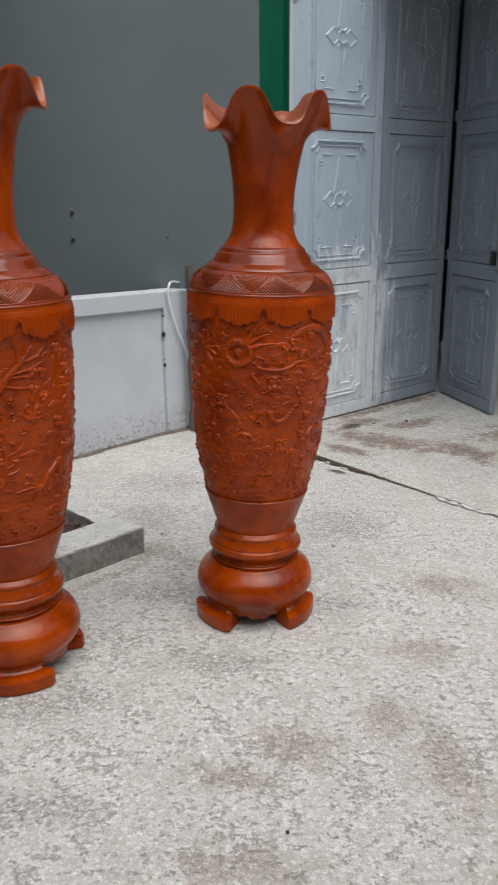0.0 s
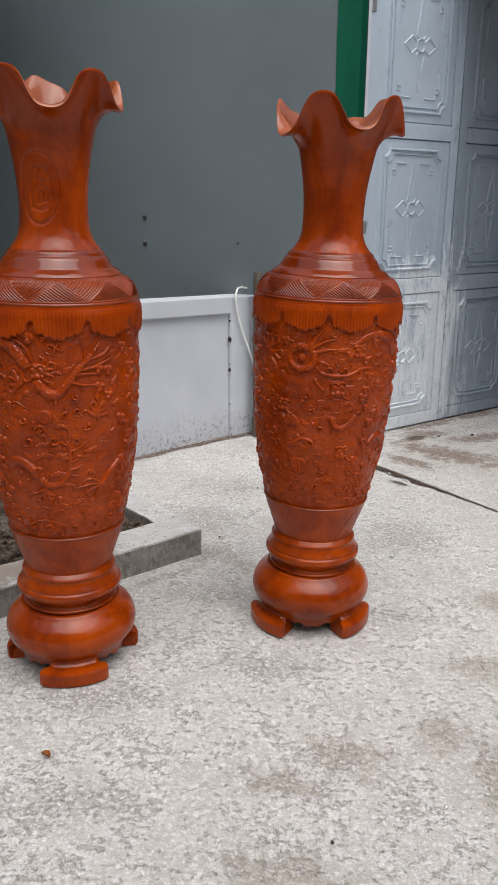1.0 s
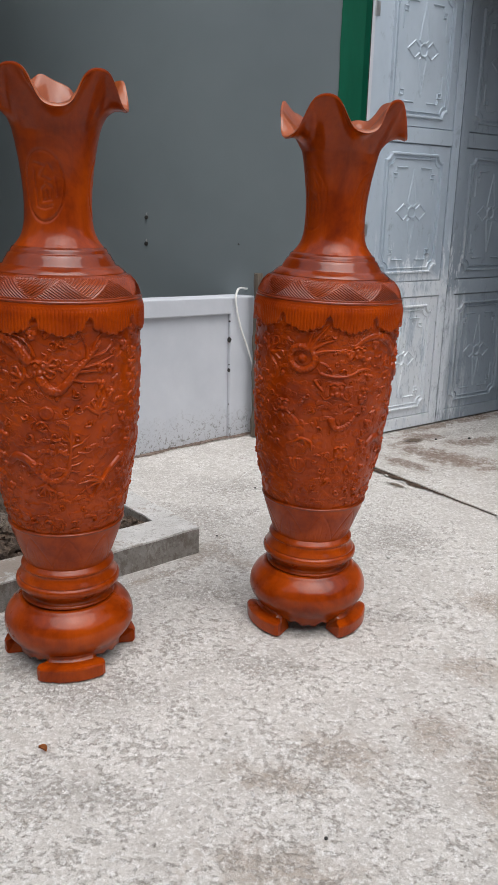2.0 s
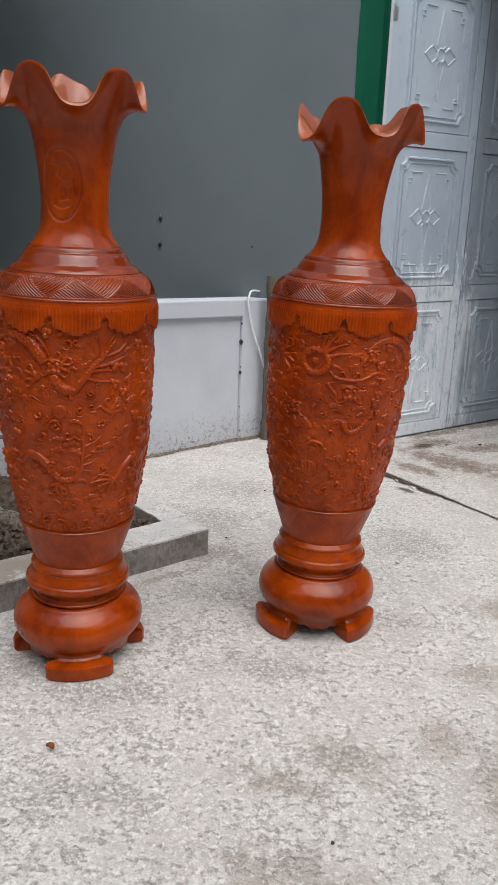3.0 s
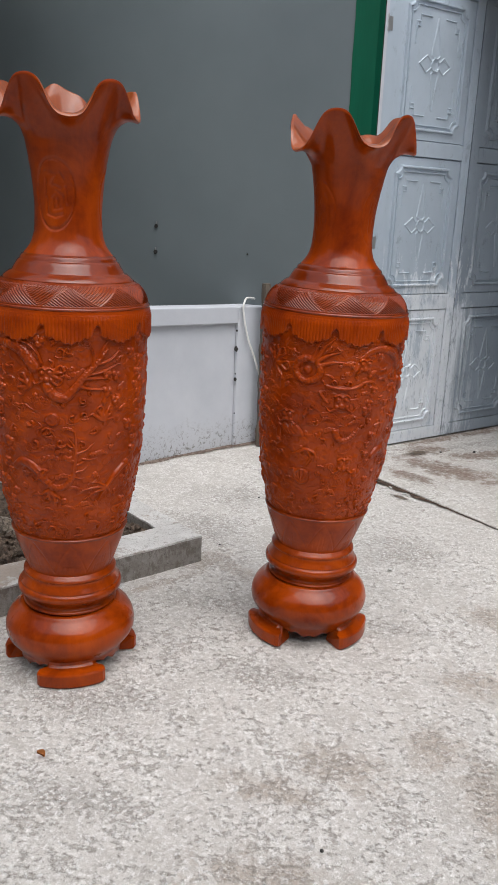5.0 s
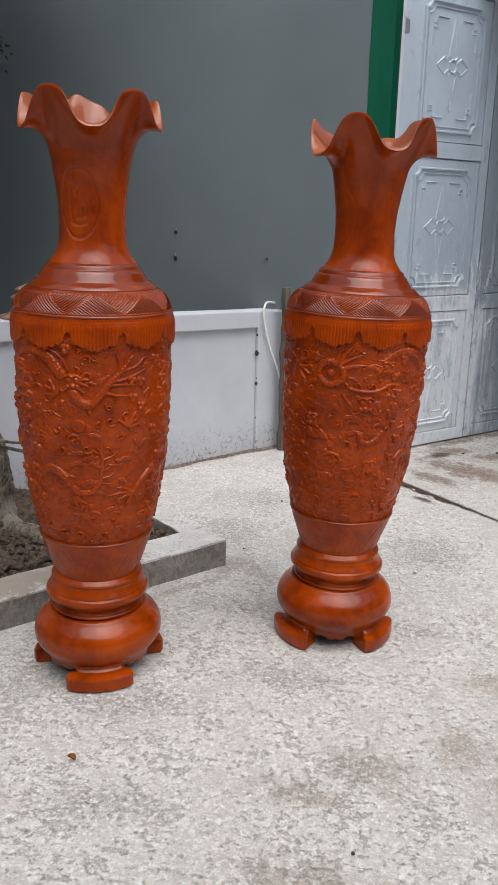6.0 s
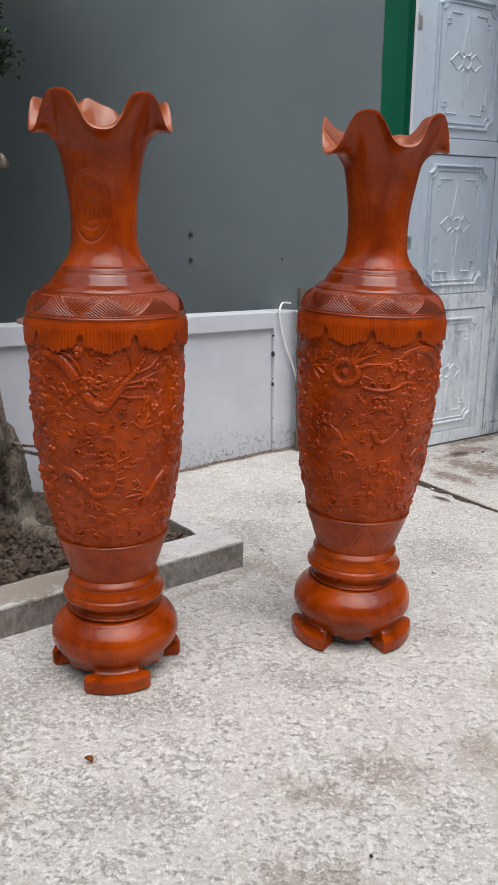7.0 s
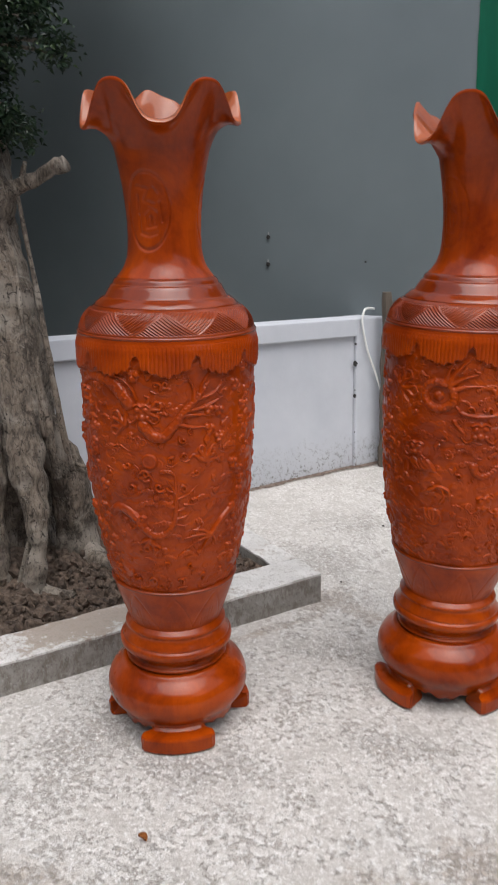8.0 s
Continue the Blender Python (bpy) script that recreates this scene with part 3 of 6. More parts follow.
# ---------------------------------------------------------------- folding doors
def notched(cx, cz, w, h, c):
    """A rectangle with scooped corners, as the pressed moulding has."""
    out = []
    for sx, sz, a0 in ((1, 1, pi), (-1, 1, 1.5 * pi), (-1, -1, 0.0), (1, -1, 0.5 * pi)):
        px, pz = cx + sx * w / 2, cz + sz * h / 2
        steps = [a0 + 0.5 * pi * k / 5 for k in range(6)]
        corner = [(px + c * cos(a), pz + c * sin(a)) for a in steps]
        out += corner[::-1]
    return out


def band_loop(bm, outer, inner, y_top, y_base):
    """A raised moulding between two outlines in the leaf's plane, its section rounded."""
    k = len(outer)
    mid = [((a[0] + b[0]) / 2, (a[1] + b[1]) / 2) for a, b in zip(outer, inner)]
    lo = [bm.verts.new((x, y_base, z)) for x, z in outer]
    m1 = [bm.verts.new((x * 0.6 + o[0] * 0.4, y_top, z * 0.6 + o[1] * 0.4)) for (x, z), o in zip(mid, outer)]
    m2 = [bm.verts.new((x * 0.6 + o[0] * 0.4, y_top, z * 0.6 + o[1] * 0.4)) for (x, z), o in zip(mid, inner)]
    hi = [bm.verts.new((x, y_base, z)) for x, z in inner]
    for r0, r1 in ((lo, m1), (m1, m2), (m2, hi)):
        for i in range(k):
            bm.faces.new((r0[i], r0[(i + 1) % k], r1[(i + 1) % k], r1[i]))


def ridge(bm, pts, w, h, y):
    """A fine raised line in the leaf's plane through (x, z) points."""
    for (ax, az), (bx, bz) in zip(pts, pts[1:]):
        d = Vector((bx - ax, bz - az))
        d.normalize()
        n = Vector((-d.y, d.x)) * w / 2
        e = d * w * 0.4
        q = [(ax - e.x + n.x, az - e.y + n.y), (bx + e.x + n.x, bz + e.y + n.y), (bx + e.x - n.x, bz + e.y - n.y), (ax - e.x - n.x, az - e.y - n.y)]
        lo = [bm.verts.new((x, y, z)) for x, z in q]
        c = [bm.verts.new((ax, y - h, az)), bm.verts.new((bx, y - h, bz))]
        bm.faces.new((lo[0], lo[1], c[1], c[0]))
        bm.faces.new((lo[2], lo[3], c[0], c[1]))
        bm.faces.new((lo[1], lo[2], c[1]))
        bm.faces.new((lo[3], lo[0], c[0]))


LEVELS = ((0.100, 0.890, 0.492), (0.985, 1.800, 1.405), (1.888, 2.690, 2.305))


def door_leaf(name, width, cx, label, m, paint, extras=""):
    """A pressed steel leaf: frame, three sunk panels with moulding and a four-petalled motif."""
    root = empty(name, m)
    tagged(root, label, "door", "folding door leaves", "structure")
    bm = bmesh.new()
    t = 0.038
    x0, x1 = max(0.07, cx - 0.31), min(width - 0.065, cx + 0.31)
    box(bm, 0.003, 0.026, 0.022, width - 0.003, t, 2.775)
    part("leaf_core", bm, paint, root)
    for a, b in ((0.003, x0), (x1, width - 0.003)):
        bm = bmesh.new()
        box(bm, a, 0, 0.022, b, 0.0258, 2.775, 0.003)
        part("stile", bm, paint, root)
    rails = [0.022] + [v for lo, hi, _ in LEVELS for v in (lo, hi)] + [2.775]
    for a, b in zip(rails[0::2], rails[1::2]):
        bm = bmesh.new()
        box(bm, x0 + 0.0005, 0.0006, a, x1 - 0.0005, 0.0258, b, 0.003)
        part("rail", bm, paint, root)
    for lo, hi, fz in LEVELS:
        w, h = min(0.50, (x1 - x0) - 0.09), hi - lo - 0.105
        pcx, cz = (x0 + x1) / 2, (lo + hi) / 2
        bm = bmesh.new()
        box(bm, x0 + 0.005, 0.0085, lo + 0.005, x1 - 0.005, 0.0258, hi - 0.005, 0.002)
        panel = part("panel", bm, paint, root)
        bm = bmesh.new()
        band_loop(bm, notched(pcx, cz, w, h, 0.044), notched(pcx, cz, w - 0.034, h - 0.034, 0.044), -0.005, 0.0085)
        part("moulding", bm, paint, panel, smooth=False)
        bm = bmesh.new()
        band_loop(bm, notched(pcx, cz, w - 0.062, h - 0.062, 0.042), notched(pcx, cz, w - 0.076, h - 0.076, 0.042), 0.0005, 0.0085)
        part("bead", bm, paint, panel)
        # petals, boss and corner brackets
        bm = bmesh.new()
        for dx, dz, ln, wd in ((1, 0, 0.098, 0.046), (-1, 0, 0.098, 0.046), (0, 1, 0.215, 0.036), (0, -1, 0.215, 0.030)):
            g = 0.030
            tip, base = g + ln, g
            shoulder = g + ln * (0.40 if dz == 0 else 0.10)
            loop = [(base, -wd * 0.32), (shoulder, -wd), (tip, 0), (shoulder, wd), (base, wd * 0.32), (base, -wd * 0.32)]
            ridge(bm, [(pcx + a * dx - b * dz, fz + a * dz + b * dx) for a, b in loop], 0.012, 0.0062, 0.0087)
        ridge(bm, [(pcx + 0.032 * cos(a), fz + 0.036 * sin(a)) for a in np.linspace(0, tau, 13)], 0.013, 0.009, 0.0087)
        part("motif", bm, paint, panel)
        bm = bmesh.new()
        iw, ih = w / 2 - 0.075, h / 2 - 0.085
        for sx in (-1, 1):
            for sz in (-1, 1):
                q = lambda a, b: (pcx + sx * (iw - a), cz + sz * (ih - b))
                ridge(bm, [q(0, 0.15), q(0, 0.035), q(0.03, 0.035), q(0.03, 0.06), q(0.004, 0.06)], 0.010, 0.0075, 0.0087)
                ridge(bm, [q(0.115, 0), q(0.03, 0), q(0.03, 0.02)], 0.010, 0.0075, 0.0087)
        part("corner_bracket", bm, paint, panel)
    if "hinge" in extras:
        for z in (0.30, 1.30, 2.47):
            bm = bmesh.new()
            bmesh.ops.create_cone(bm, cap_ends=True, segments=10, radius1=0.009, radius2=0.009, depth=0.085, matrix=Matrix.Translation((-0.006, -0.006, z)))
            box(bm, -0.004, -0.004, z - 0.035, 0.035, -0.001, z + 0.035, 0.001)
            part("hinge", bm, MAT_STEEL, root, "dull steel butt hinge")
    if "links" in extras:
        for z in (0.36, 1.02, 1.93):
            bm = bmesh.new()
            box(bm, -0.020, -0.006, z - 0.035, 0.008, 0.012, z + 0.035, 0.003)
            part("hinge", bm, MAT_STEEL, root, "bright steel hinge in the gap")
    if "lock" in extras:
        bm = bmesh.new()
        box(bm, width - 0.115, -0.022, 0.99, width - 0.075, 0.001, 1.075, 0.006)
        part("lock_case", bm, MAT_BLACK, root, "black lock case")
        bm = bmesh.new()
        box(bm, width - 0.125, -0.012, 0.945, width - 0.05, 0.001, 0.958, 0.003)
        part("bolt_bar", bm, MAT_STEEL, root, "steel bolt bar")
    return root


door_leaf("door_1", 0.782, 0.403, "blue-grey pressed steel door leaf streaked with whitewash", DOOR_M, MAT_DOOR, "hinge")
p2 = HINGE + DOOR_U * 0.785
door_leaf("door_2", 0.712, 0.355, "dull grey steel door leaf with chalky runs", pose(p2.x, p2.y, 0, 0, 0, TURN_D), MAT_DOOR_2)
L3A, L3B = Vector((1.409, 5.765)), Vector((1.601, 5.112))
u3 = (L3B - L3A).normalized()
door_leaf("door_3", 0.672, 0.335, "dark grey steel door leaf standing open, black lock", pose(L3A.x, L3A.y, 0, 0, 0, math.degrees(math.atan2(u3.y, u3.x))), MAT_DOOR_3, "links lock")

# ---------------------------------------------------------------- low white wall
PAR_A, PAR_U = Vector((-0.985, 4.330)), Vector((0.6885, 0.7252))
PAR_N = Vector((-PAR_U.y, PAR_U.x))


def par(s, d=0.0):
    p = PAR_A + PAR_U * s + PAR_N * d
    return p.x, p.y


def low_wall():
    root = empty("low_wall", pose(*par(0.0), 0))
    tagged(root, "low whitewashed wall with a capping and end post", "low wall", kind="structure")
    inv = root.matrix_world.inverted()

    def sloped(s0, s1, d0, d1, z0, z1, name, bevel, label=""):
        """A length of the wall whose top follows the cap, sloped to fit the camera's view."""
        bm = bmesh.new()
        fall = lambda s: 0.888 - 0.0285 * (s - 0.70)
        n = 14
        rows = []
        for i in range(n + 1):
            s = s0 + (s1 - s0) * i / n
            f = fall(s)
            quad = []
            for d, z in ((d0, z0), (d0, z1), (d1, z1), (d1, z0)):
                x, y = par(s, d)
                quad.append(bm.verts.new((x, y, z if z <= 0 else f + z - 1.0)))
            rows.append(quad)
        for a, b in zip(rows, rows[1:]):
            for k in range(4):
                bm.faces.new((a[k], b[k], b[(k + 1) % 4], a[(k + 1) % 4]))
        bm.faces.new(rows[0][::-1])
        bm.faces.new(rows[-1])
        bmesh.ops.recalc_face_normals(bm, faces=bm.faces[:])
        if bevel:
            long = [e for e in bm.edges if all(abs(f.normal.dot(g.normal)) < 0.5 for f in e.link_faces for g in e.link_faces if f != g) and len(e.link_faces) == 2]
            bmesh.ops.bevel(bm, geom=long, offset=bevel, segments=2, affect="EDGES", profile=0.5)
        bmesh.ops.transform(bm, matrix=inv, verts=bm.verts[:])
        return part(name, bm, MAT_WHITE, root, label)

    sloped(-2.6, 0.669, 0.020, 0.120, -0.02, 0.899, "wall_panel", 0.0)
    sloped(-2.6, 0.669, -0.012, 0.140, 0.8995, 1.0, "capping", 0.006)
    sloped(0.670, 0.900, -0.002, 0.150, -0.02, 1.001, "end_post", 0.010)


low_wall()


def foot_dirt():
    """Crumbled brown dirt gathered along the foot of the low wall."""
    verts, faces = [], []
    n = 260
    for i in range(n + 1):
        q = -1.6 + 2.52 * i / n
        w = 0.018 + 0.022 * noise.noise(Vector((q * 6, 1, 0))) + 0.012 * noise.noise(Vector((q * 30, 2, 0))) + 0.030 * max(0, q - 0.55)
        w = max(w, 0.004)
        base = 0.018 if q < 0.67 else -0.004
        (x0, y0), (x1, y1), (x2, y2) = par(q, base), par(q, base - w * 0.5), par(q, base - w)
        verts += [(x0, y0, 0.011 + 0.004 * noise.noise(Vector((q * 40, 5, 0)))), (x1, y1, 0.007), (x2, y2, 0.0012)]
        if i:
            k = 3 * i
            faces += [(k - 3, k, k + 1, k - 2), (k - 2, k + 1, k + 2, k - 1)]
    ob = mesh_object("foot_dirt", verts, faces, MAT_SOIL_LINE, None, True)
    tagged(ob, "line of crumbled reddish-brown dirt along the wall's foot", "dirt", kind="stuff")


MAT_SOIL_LINE = material("reddish_dirt", (0.2, 0.14, 0.11), 0.95)
rn = Nodes(MAT_SOIL_LINE)
rn.colour(rn.mix(rn.ramp(rn.noise(55, 6, 0.75), (0.36, 0.0), (0.64, 1.0)), (0.085, 0.055, 0.042), (0.33, 0.26, 0.215)))
rn.bump(rn.noise(90, 5, 0.7), 1.0, 0.008)
foot_dirt()


def chips():
    """Dark spots where the render has broken away along the post."""
    for s_, z, r in ((0.664, 0.745, 0.006), (0.663, 0.632, 0.012), (0.665, 0.622, 0.007), (0.663, 0.440, 0.009), (0.664, 0.475, 0.004), (0.664, 0.22, 0.004)):
        x, y = par(s_, -0.002 if s_ > 0.66 else 0.018)
        bm = bmesh.new()
        bmesh.ops.create_icosphere(bm, subdivisions=2, radius=r)
        for v in bm.verts:
            v.co *= 1 + 0.5 * noise.noise(v.co * 120 + Vector((z * 9, 0, 0)))
            v.co.z *= 1.35
        ob = part("render_chip", bm, MAT_DARKBIT)
        ob.matrix_world = pose(x, y, z)
        tagged(ob, "dark broken spot in the low wall's render", "chip", "spots along the post")


chips()


# ---------------------------------------------------------------- planter kerb, soil
KC = Vector((-0.453, 3.078))
KA, KB = Vector((-0.722, -0.692)).normalized(), Vector((-0.705, 0.709)).normalized()


def kp(a, b):
    p = KC + KA * a + KB * b
    return p.x, p.y


def planter():
    root = empty("planter_kerb", pose(KC.x, KC.y, 0))
    tagged(root, "raised cast concrete kerb round a tree bed", "kerb", kind="structure")
    inv = root.matrix_world.inverted()
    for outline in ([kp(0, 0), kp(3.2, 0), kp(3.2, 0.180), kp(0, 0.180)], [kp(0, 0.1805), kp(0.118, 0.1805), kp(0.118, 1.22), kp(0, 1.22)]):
        # darker face under a paler top: light and shade in the colour
        for z0, z1, mat, name, soft in ((-0.03, 0.1045, MAT_KERB_FACE, "kerb_stone", 0.004), (0.1047, 0.1135, MAT_KERB, "kerb_top", 0.004)):
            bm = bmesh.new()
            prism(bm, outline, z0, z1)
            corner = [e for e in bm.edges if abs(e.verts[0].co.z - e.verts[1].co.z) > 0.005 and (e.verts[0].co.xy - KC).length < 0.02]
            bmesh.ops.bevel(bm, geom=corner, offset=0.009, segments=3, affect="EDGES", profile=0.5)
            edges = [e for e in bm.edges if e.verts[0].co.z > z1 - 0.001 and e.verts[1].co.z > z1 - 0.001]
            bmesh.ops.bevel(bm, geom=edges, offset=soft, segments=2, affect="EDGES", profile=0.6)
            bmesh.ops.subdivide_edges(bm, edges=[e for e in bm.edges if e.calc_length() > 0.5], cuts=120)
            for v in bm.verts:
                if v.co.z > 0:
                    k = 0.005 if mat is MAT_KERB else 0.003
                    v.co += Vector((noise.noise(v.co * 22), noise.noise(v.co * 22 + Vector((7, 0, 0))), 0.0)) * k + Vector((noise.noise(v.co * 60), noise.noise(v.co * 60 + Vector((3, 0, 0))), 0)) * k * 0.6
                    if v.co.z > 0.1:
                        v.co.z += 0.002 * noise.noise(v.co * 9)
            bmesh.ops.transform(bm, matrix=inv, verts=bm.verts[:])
            part(name, bm, mat, root, "kerb top, coloured paler for the light on it" if mat is MAT_KERB else "")
    # soil inside
    verts = []
    na, nb = 300, 110
    for j in range(nb):
        for i in range(na):
            x, y = kp(0.12 + 2.9 * i / (na - 1), 0.182 + 1.03 * j / (nb - 1))
            z = 0.062 + 0.045 * noise.noise(Vector((x * 4, y * 4, 0))) + 0.022 * noise.noise(Vector((x * 15, y * 15, 2))) + 0.012 * noise.noise(Vector((x * 40, y * 40, 5))) + 0.010 * noise.noise(Vector((x * 95, y * 95, 8)))
            z += 0.09 * max(0, 1 - math.hypot(x + 1.75, y - 3.0) / 0.6)
            verts.append((x, y, z))
    ob = mesh_object("soil", verts, ring_faces(nb, na, False), MAT_SOIL, smooth=False)
    tagged(ob, "dry crumbled brown soil in the tree bed", "soil", kind="stuff")
    rng = random.Random(4)
    pieces = []
    for _ in range(1500):
        a, b = rng.uniform(0.16, 1.9), rng.uniform(0.20, 0.70)
        x, y = kp(a, b)
        r = rng.choice((0.004, 0.005, 0.006, 0.007, 0.008, 0.010, 0.012, 0.014, 0.020, 0.027))
        z = 0.075 + 0.045 * noise.noise(Vector((x * 4, y * 4, 0))) + 0.022 * noise.noise(Vector((x * 15, y * 15, 2))) + 0.09 * max(0, 1 - math.hypot(x + 1.75, y - 3.0) / 0.6)
        b2 = bmesh.new()
        bmesh.ops.create_icosphere(b2, subdivisions=1 if r < 0.008 else 2, radius=r)
        vs = [tuple(Vector((v.co.x, v.co.y, v.co.z * 0.95)) * (1 + 0.8 * noise.noise(v.co / r * 1.3 + Vector((x * 50, y * 50, 0)))) + Vector((x, y, z))) for v in b2.verts]
        idx = {v: i for i, v in enumerate(b2.verts)}
        pieces.append((vs, [tuple(idx[v] for v in f.verts) for f in b2.faces]))
        b2.free()
    v, f = joined(pieces)
    tagged(mesh_object("soil_clods", v, f, MAT_SOIL), "crumbled clods and bits of bark on the soil", "clods", kind="stuff")
    litter = []
    for _ in range(110):
        x, y = kp(rng.uniform(0.22, 1.9), rng.uniform(0.22, 0.75))
        z = 0.084 + 0.045 * noise.noise(Vector((x * 4, y * 4, 0))) + 0.022 * noise.noise(Vector((x * 15, y * 15, 2))) + 0.09 * max(0, 1 - math.hypot(x + 1.75, y - 3.0) / 0.6)
        if rng.random() < 0.15:
            a, ln = rng.uniform(0, tau), rng.uniform(0.02, 0.07)
            d = Vector((cos(a), sin(a), rng.uniform(-0.1, 0.15))) * ln
            litter.append(tube([Vector((x, y, z)) - d, Vector((x, y, z + 0.004)), Vector((x, y, z)) + d], [0.0016, 0.0022, 0.0014], 6, 5))
        else:
            ln, w = rng.uniform(0.020, 0.048), rng.uniform(0.007, 0.016)
            rot = Euler((rng.uniform(-0.5, 0.5), rng.uniform(-0.6, 0.6), rng.uniform(0, tau))).to_matrix()
            shape = ((0, 0, 0), (w, ln * 0.4, 0.006), (0, ln, 0.004), (-w, ln * 0.4, 0.007), (0, ln * 0.45, -0.001))
            litter.append(([tuple(rot @ Vector(q) + Vector((x, y, z))) for q in shape], [(0, 1, 4), (1, 2, 4), (2, 3, 4), (3, 0, 4)]))
    v, f = joined(litter)
    tagged(mesh_object("leaf_litter", v, f, MAT_LITTER), "dry curled leaves and twigs strewn on the soil", "leaf litter", kind="stuff")


planter()


# ---------------------------------------------------------------- carved vases
# Relief is worked out on a sheet: across = angle round the body, up = height.
REL_N, REL_M = 1400, 500
REL_Z0, REL_Z1 = 0.458, 1.170
REL_R = 0.225


class Relief:
    def __init__(self, cols, rows, z0, z1, radius):
        self.h = np.zeros((rows, cols))
        self.cols, self.rows, self.z0, self.z1, self.wide = cols, rows, z0, z1, tau * radius
        self.dx, self.dz = self.wide / cols, (z1 - z0) / (rows - 1)

    def stamp(self, x, z, r, shape):
        """Raise the sheet to shape(distance / r) round a point given in metres."""
        c, w = x / self.dx, int(r / self.dx) + 2
        q, g = (z + 0.030 - self.z0) / self.dz, int(r / self.dz) + 2
        i0, i1 = max(0, int(q) - g), min(self.rows, int(q) + g + 1)
        if i1 <= i0:
            return
        ii = np.arange(i0, i1)
        jj = np.arange(int(c) - w, int(c) + w + 1)
        d = np.hypot((jj[None, :] - c) * self.dx, (ii[:, None] - q) * self.dz) / r
        add = shape(d)
        js = jj % self.cols
        blk = self.h[np.ix_(ii, js)]
        self.h[np.ix_(ii, js)] = np.maximum(blk, add)

    def blob(self, x, z, r, h):
        self.stamp(x, z, 1.15 * r, lambda d: 0.94 * h * np.clip(1 - d ** 2.6, 0, 1) ** 0.8)

    def stroke(self, pts, w0, w1, h, scales=0.0):
        c = smooth_curve(pts, max(10, int(len(pts) * 22)))
        seg = np.concatenate([[0], np.cumsum(np.hypot(*np.diff(c, axis=0).T))])
        for (x, z), s in zip(c, seg):
            f = s / max(seg[-1], 1e-6)
            w = 0.84 * (w0 + (w1 - w0) * f)
            k = h * (0.45 + 0.55 * w / (0.84 * max(w0, w1))) * (1 + (0.22 * math.sin(s * scales) if scales else 0))
            self.blob(x, z, w, k)

    def scaly(self, pts, w0, w1, h):
        """A round body covered in overlapping scales."""
        self.stroke(pts, w0, w1, h)
        c = smooth_curve(pts, 400)
        seg = np.concatenate([[0], np.cumsum(np.hypot(*np.diff(c, axis=0).T))])
        for k in range(int(seg[-1] / 0.0098)):
            i = int(np.searchsorted(seg, k * 0.0098))
            d = c[min(i + 2, 399)] - c[max(i - 2, 0)]
            d = d / (np.hypot(*d) + 1e-9)
            w = 0.84 * (w0 + (w1 - w0) * i / 399)
            top = 0.94 * h * (0.45 + 0.55 * w / (0.84 * max(w0, w1)))
            for o in np.linspace(-0.66, 0.66, 4):
                f = 0.004 * (1 - o * o)
                x, z = c[i][0] - d[1] * o * w + d[0] * f, c[i][1] + d[0] * o * w + d[1] * f
                self.stamp(x, z, 0.0046, lambda q: (top * (1 - abs(o) ** 2.6) ** 0.8 + 0.0009) * np.clip((1 - q) * 4, 0, 1))

    def ring(self, x, z, r, w, h):
        self.stroke([(x + r * cos(a), z + r * sin(a)) for a in np.linspace(0, tau, 11)], w, w, h)

    def curl(self, x, z, r, h, turn=1.0, start=0.0):
        pts = [(x + r * (1 - 0.13 * k) * cos(start + turn * k * 0.8), z + r * (1 - 0.13 * k) * sin(start + turn * k * 0.8)) for k in range(8)]
        self.stroke(pts, r * 0.30, r * 0.18, h)

    def flower(self, x, z, r, h):
        for k in range(5):
            a = 0.4 + tau * k / 5
            self.blob(x + 0.62 * r * cos(a), z + 0.62 * r * sin(a), 0.46 * r, h)
        self.blob(x, z, 0.26 * r, h * 1.25)

    def cloud(self, x, z, r, h, flip=1):
        self.curl(x, z, r, h, flip, 0.5)
        self.curl(x + flip * 1.5 * r, z - 0.3 * r, 0.75 * r, h * 0.9, -flip, 2.4)
        self.stroke([(x - flip * 0.8 * r, z - 0.8 * r), (x + flip * 0.5 * r, z - 1.15 * r), (x + flip * 2.6 * r, z - 0.85 * r)], 0.22 * r, 0.1 * r, h * 0.8)

    def plate(self, x, z, r, h):
        """A flat disc with a raised rim; several overlap to a scalloped cloud."""
        self.stamp(x, z, r, lambda d: h * np.clip((1 - d) / 0.2, 0, 1) * (0.72 + 0.28 * np.exp(-((d - 0.74) / 0.13) ** 2)))

    def scallop(self, x, z, r, h, rng):
        n = rng.choice((4, 5, 6))
        tilt = rng.uniform(-0.5, 0.5)
        for k in range(n):
            f = k / (n - 1) * 2 - 1
            self.plate(x + f * 1.5 * r, z + tilt * f * r + 0.5 * r * cos(f * 1.5), r * rng.uniform(0.5, 0.72), h)
        self.curl(x + rng.uniform(-0.4, 0.4) * r, z + 0.35 * r, 0.42 * r, h * 1.35, rng.choice((-1, 1)), rng.uniform(0, 6))

    def leaf(self, x, z, ln, w, a, h):
        """A pointed leaf with a sunk midrib."""
        for k in range(13):
            f = k / 12
            ww = w * math.sin(pi * min(0.97, 0.12 + 0.85 * f)) ** 0.8
            cx, cz = x + ln * f * cos(a + 0.35 * f), z + ln * f * sin(a + 0.35 * f)
            for o in (-0.5, 0.5):
                self.blob(cx - o * ww * sin(a), cz + o * ww * cos(a), ww * 0.62 + 0.0012, h * (0.75 + 0.25 * math.sin(pi * f)))

    def spray(self, x, z, ln, a0, a1, n, h):
        """Flame-like fins that fan out from a point."""
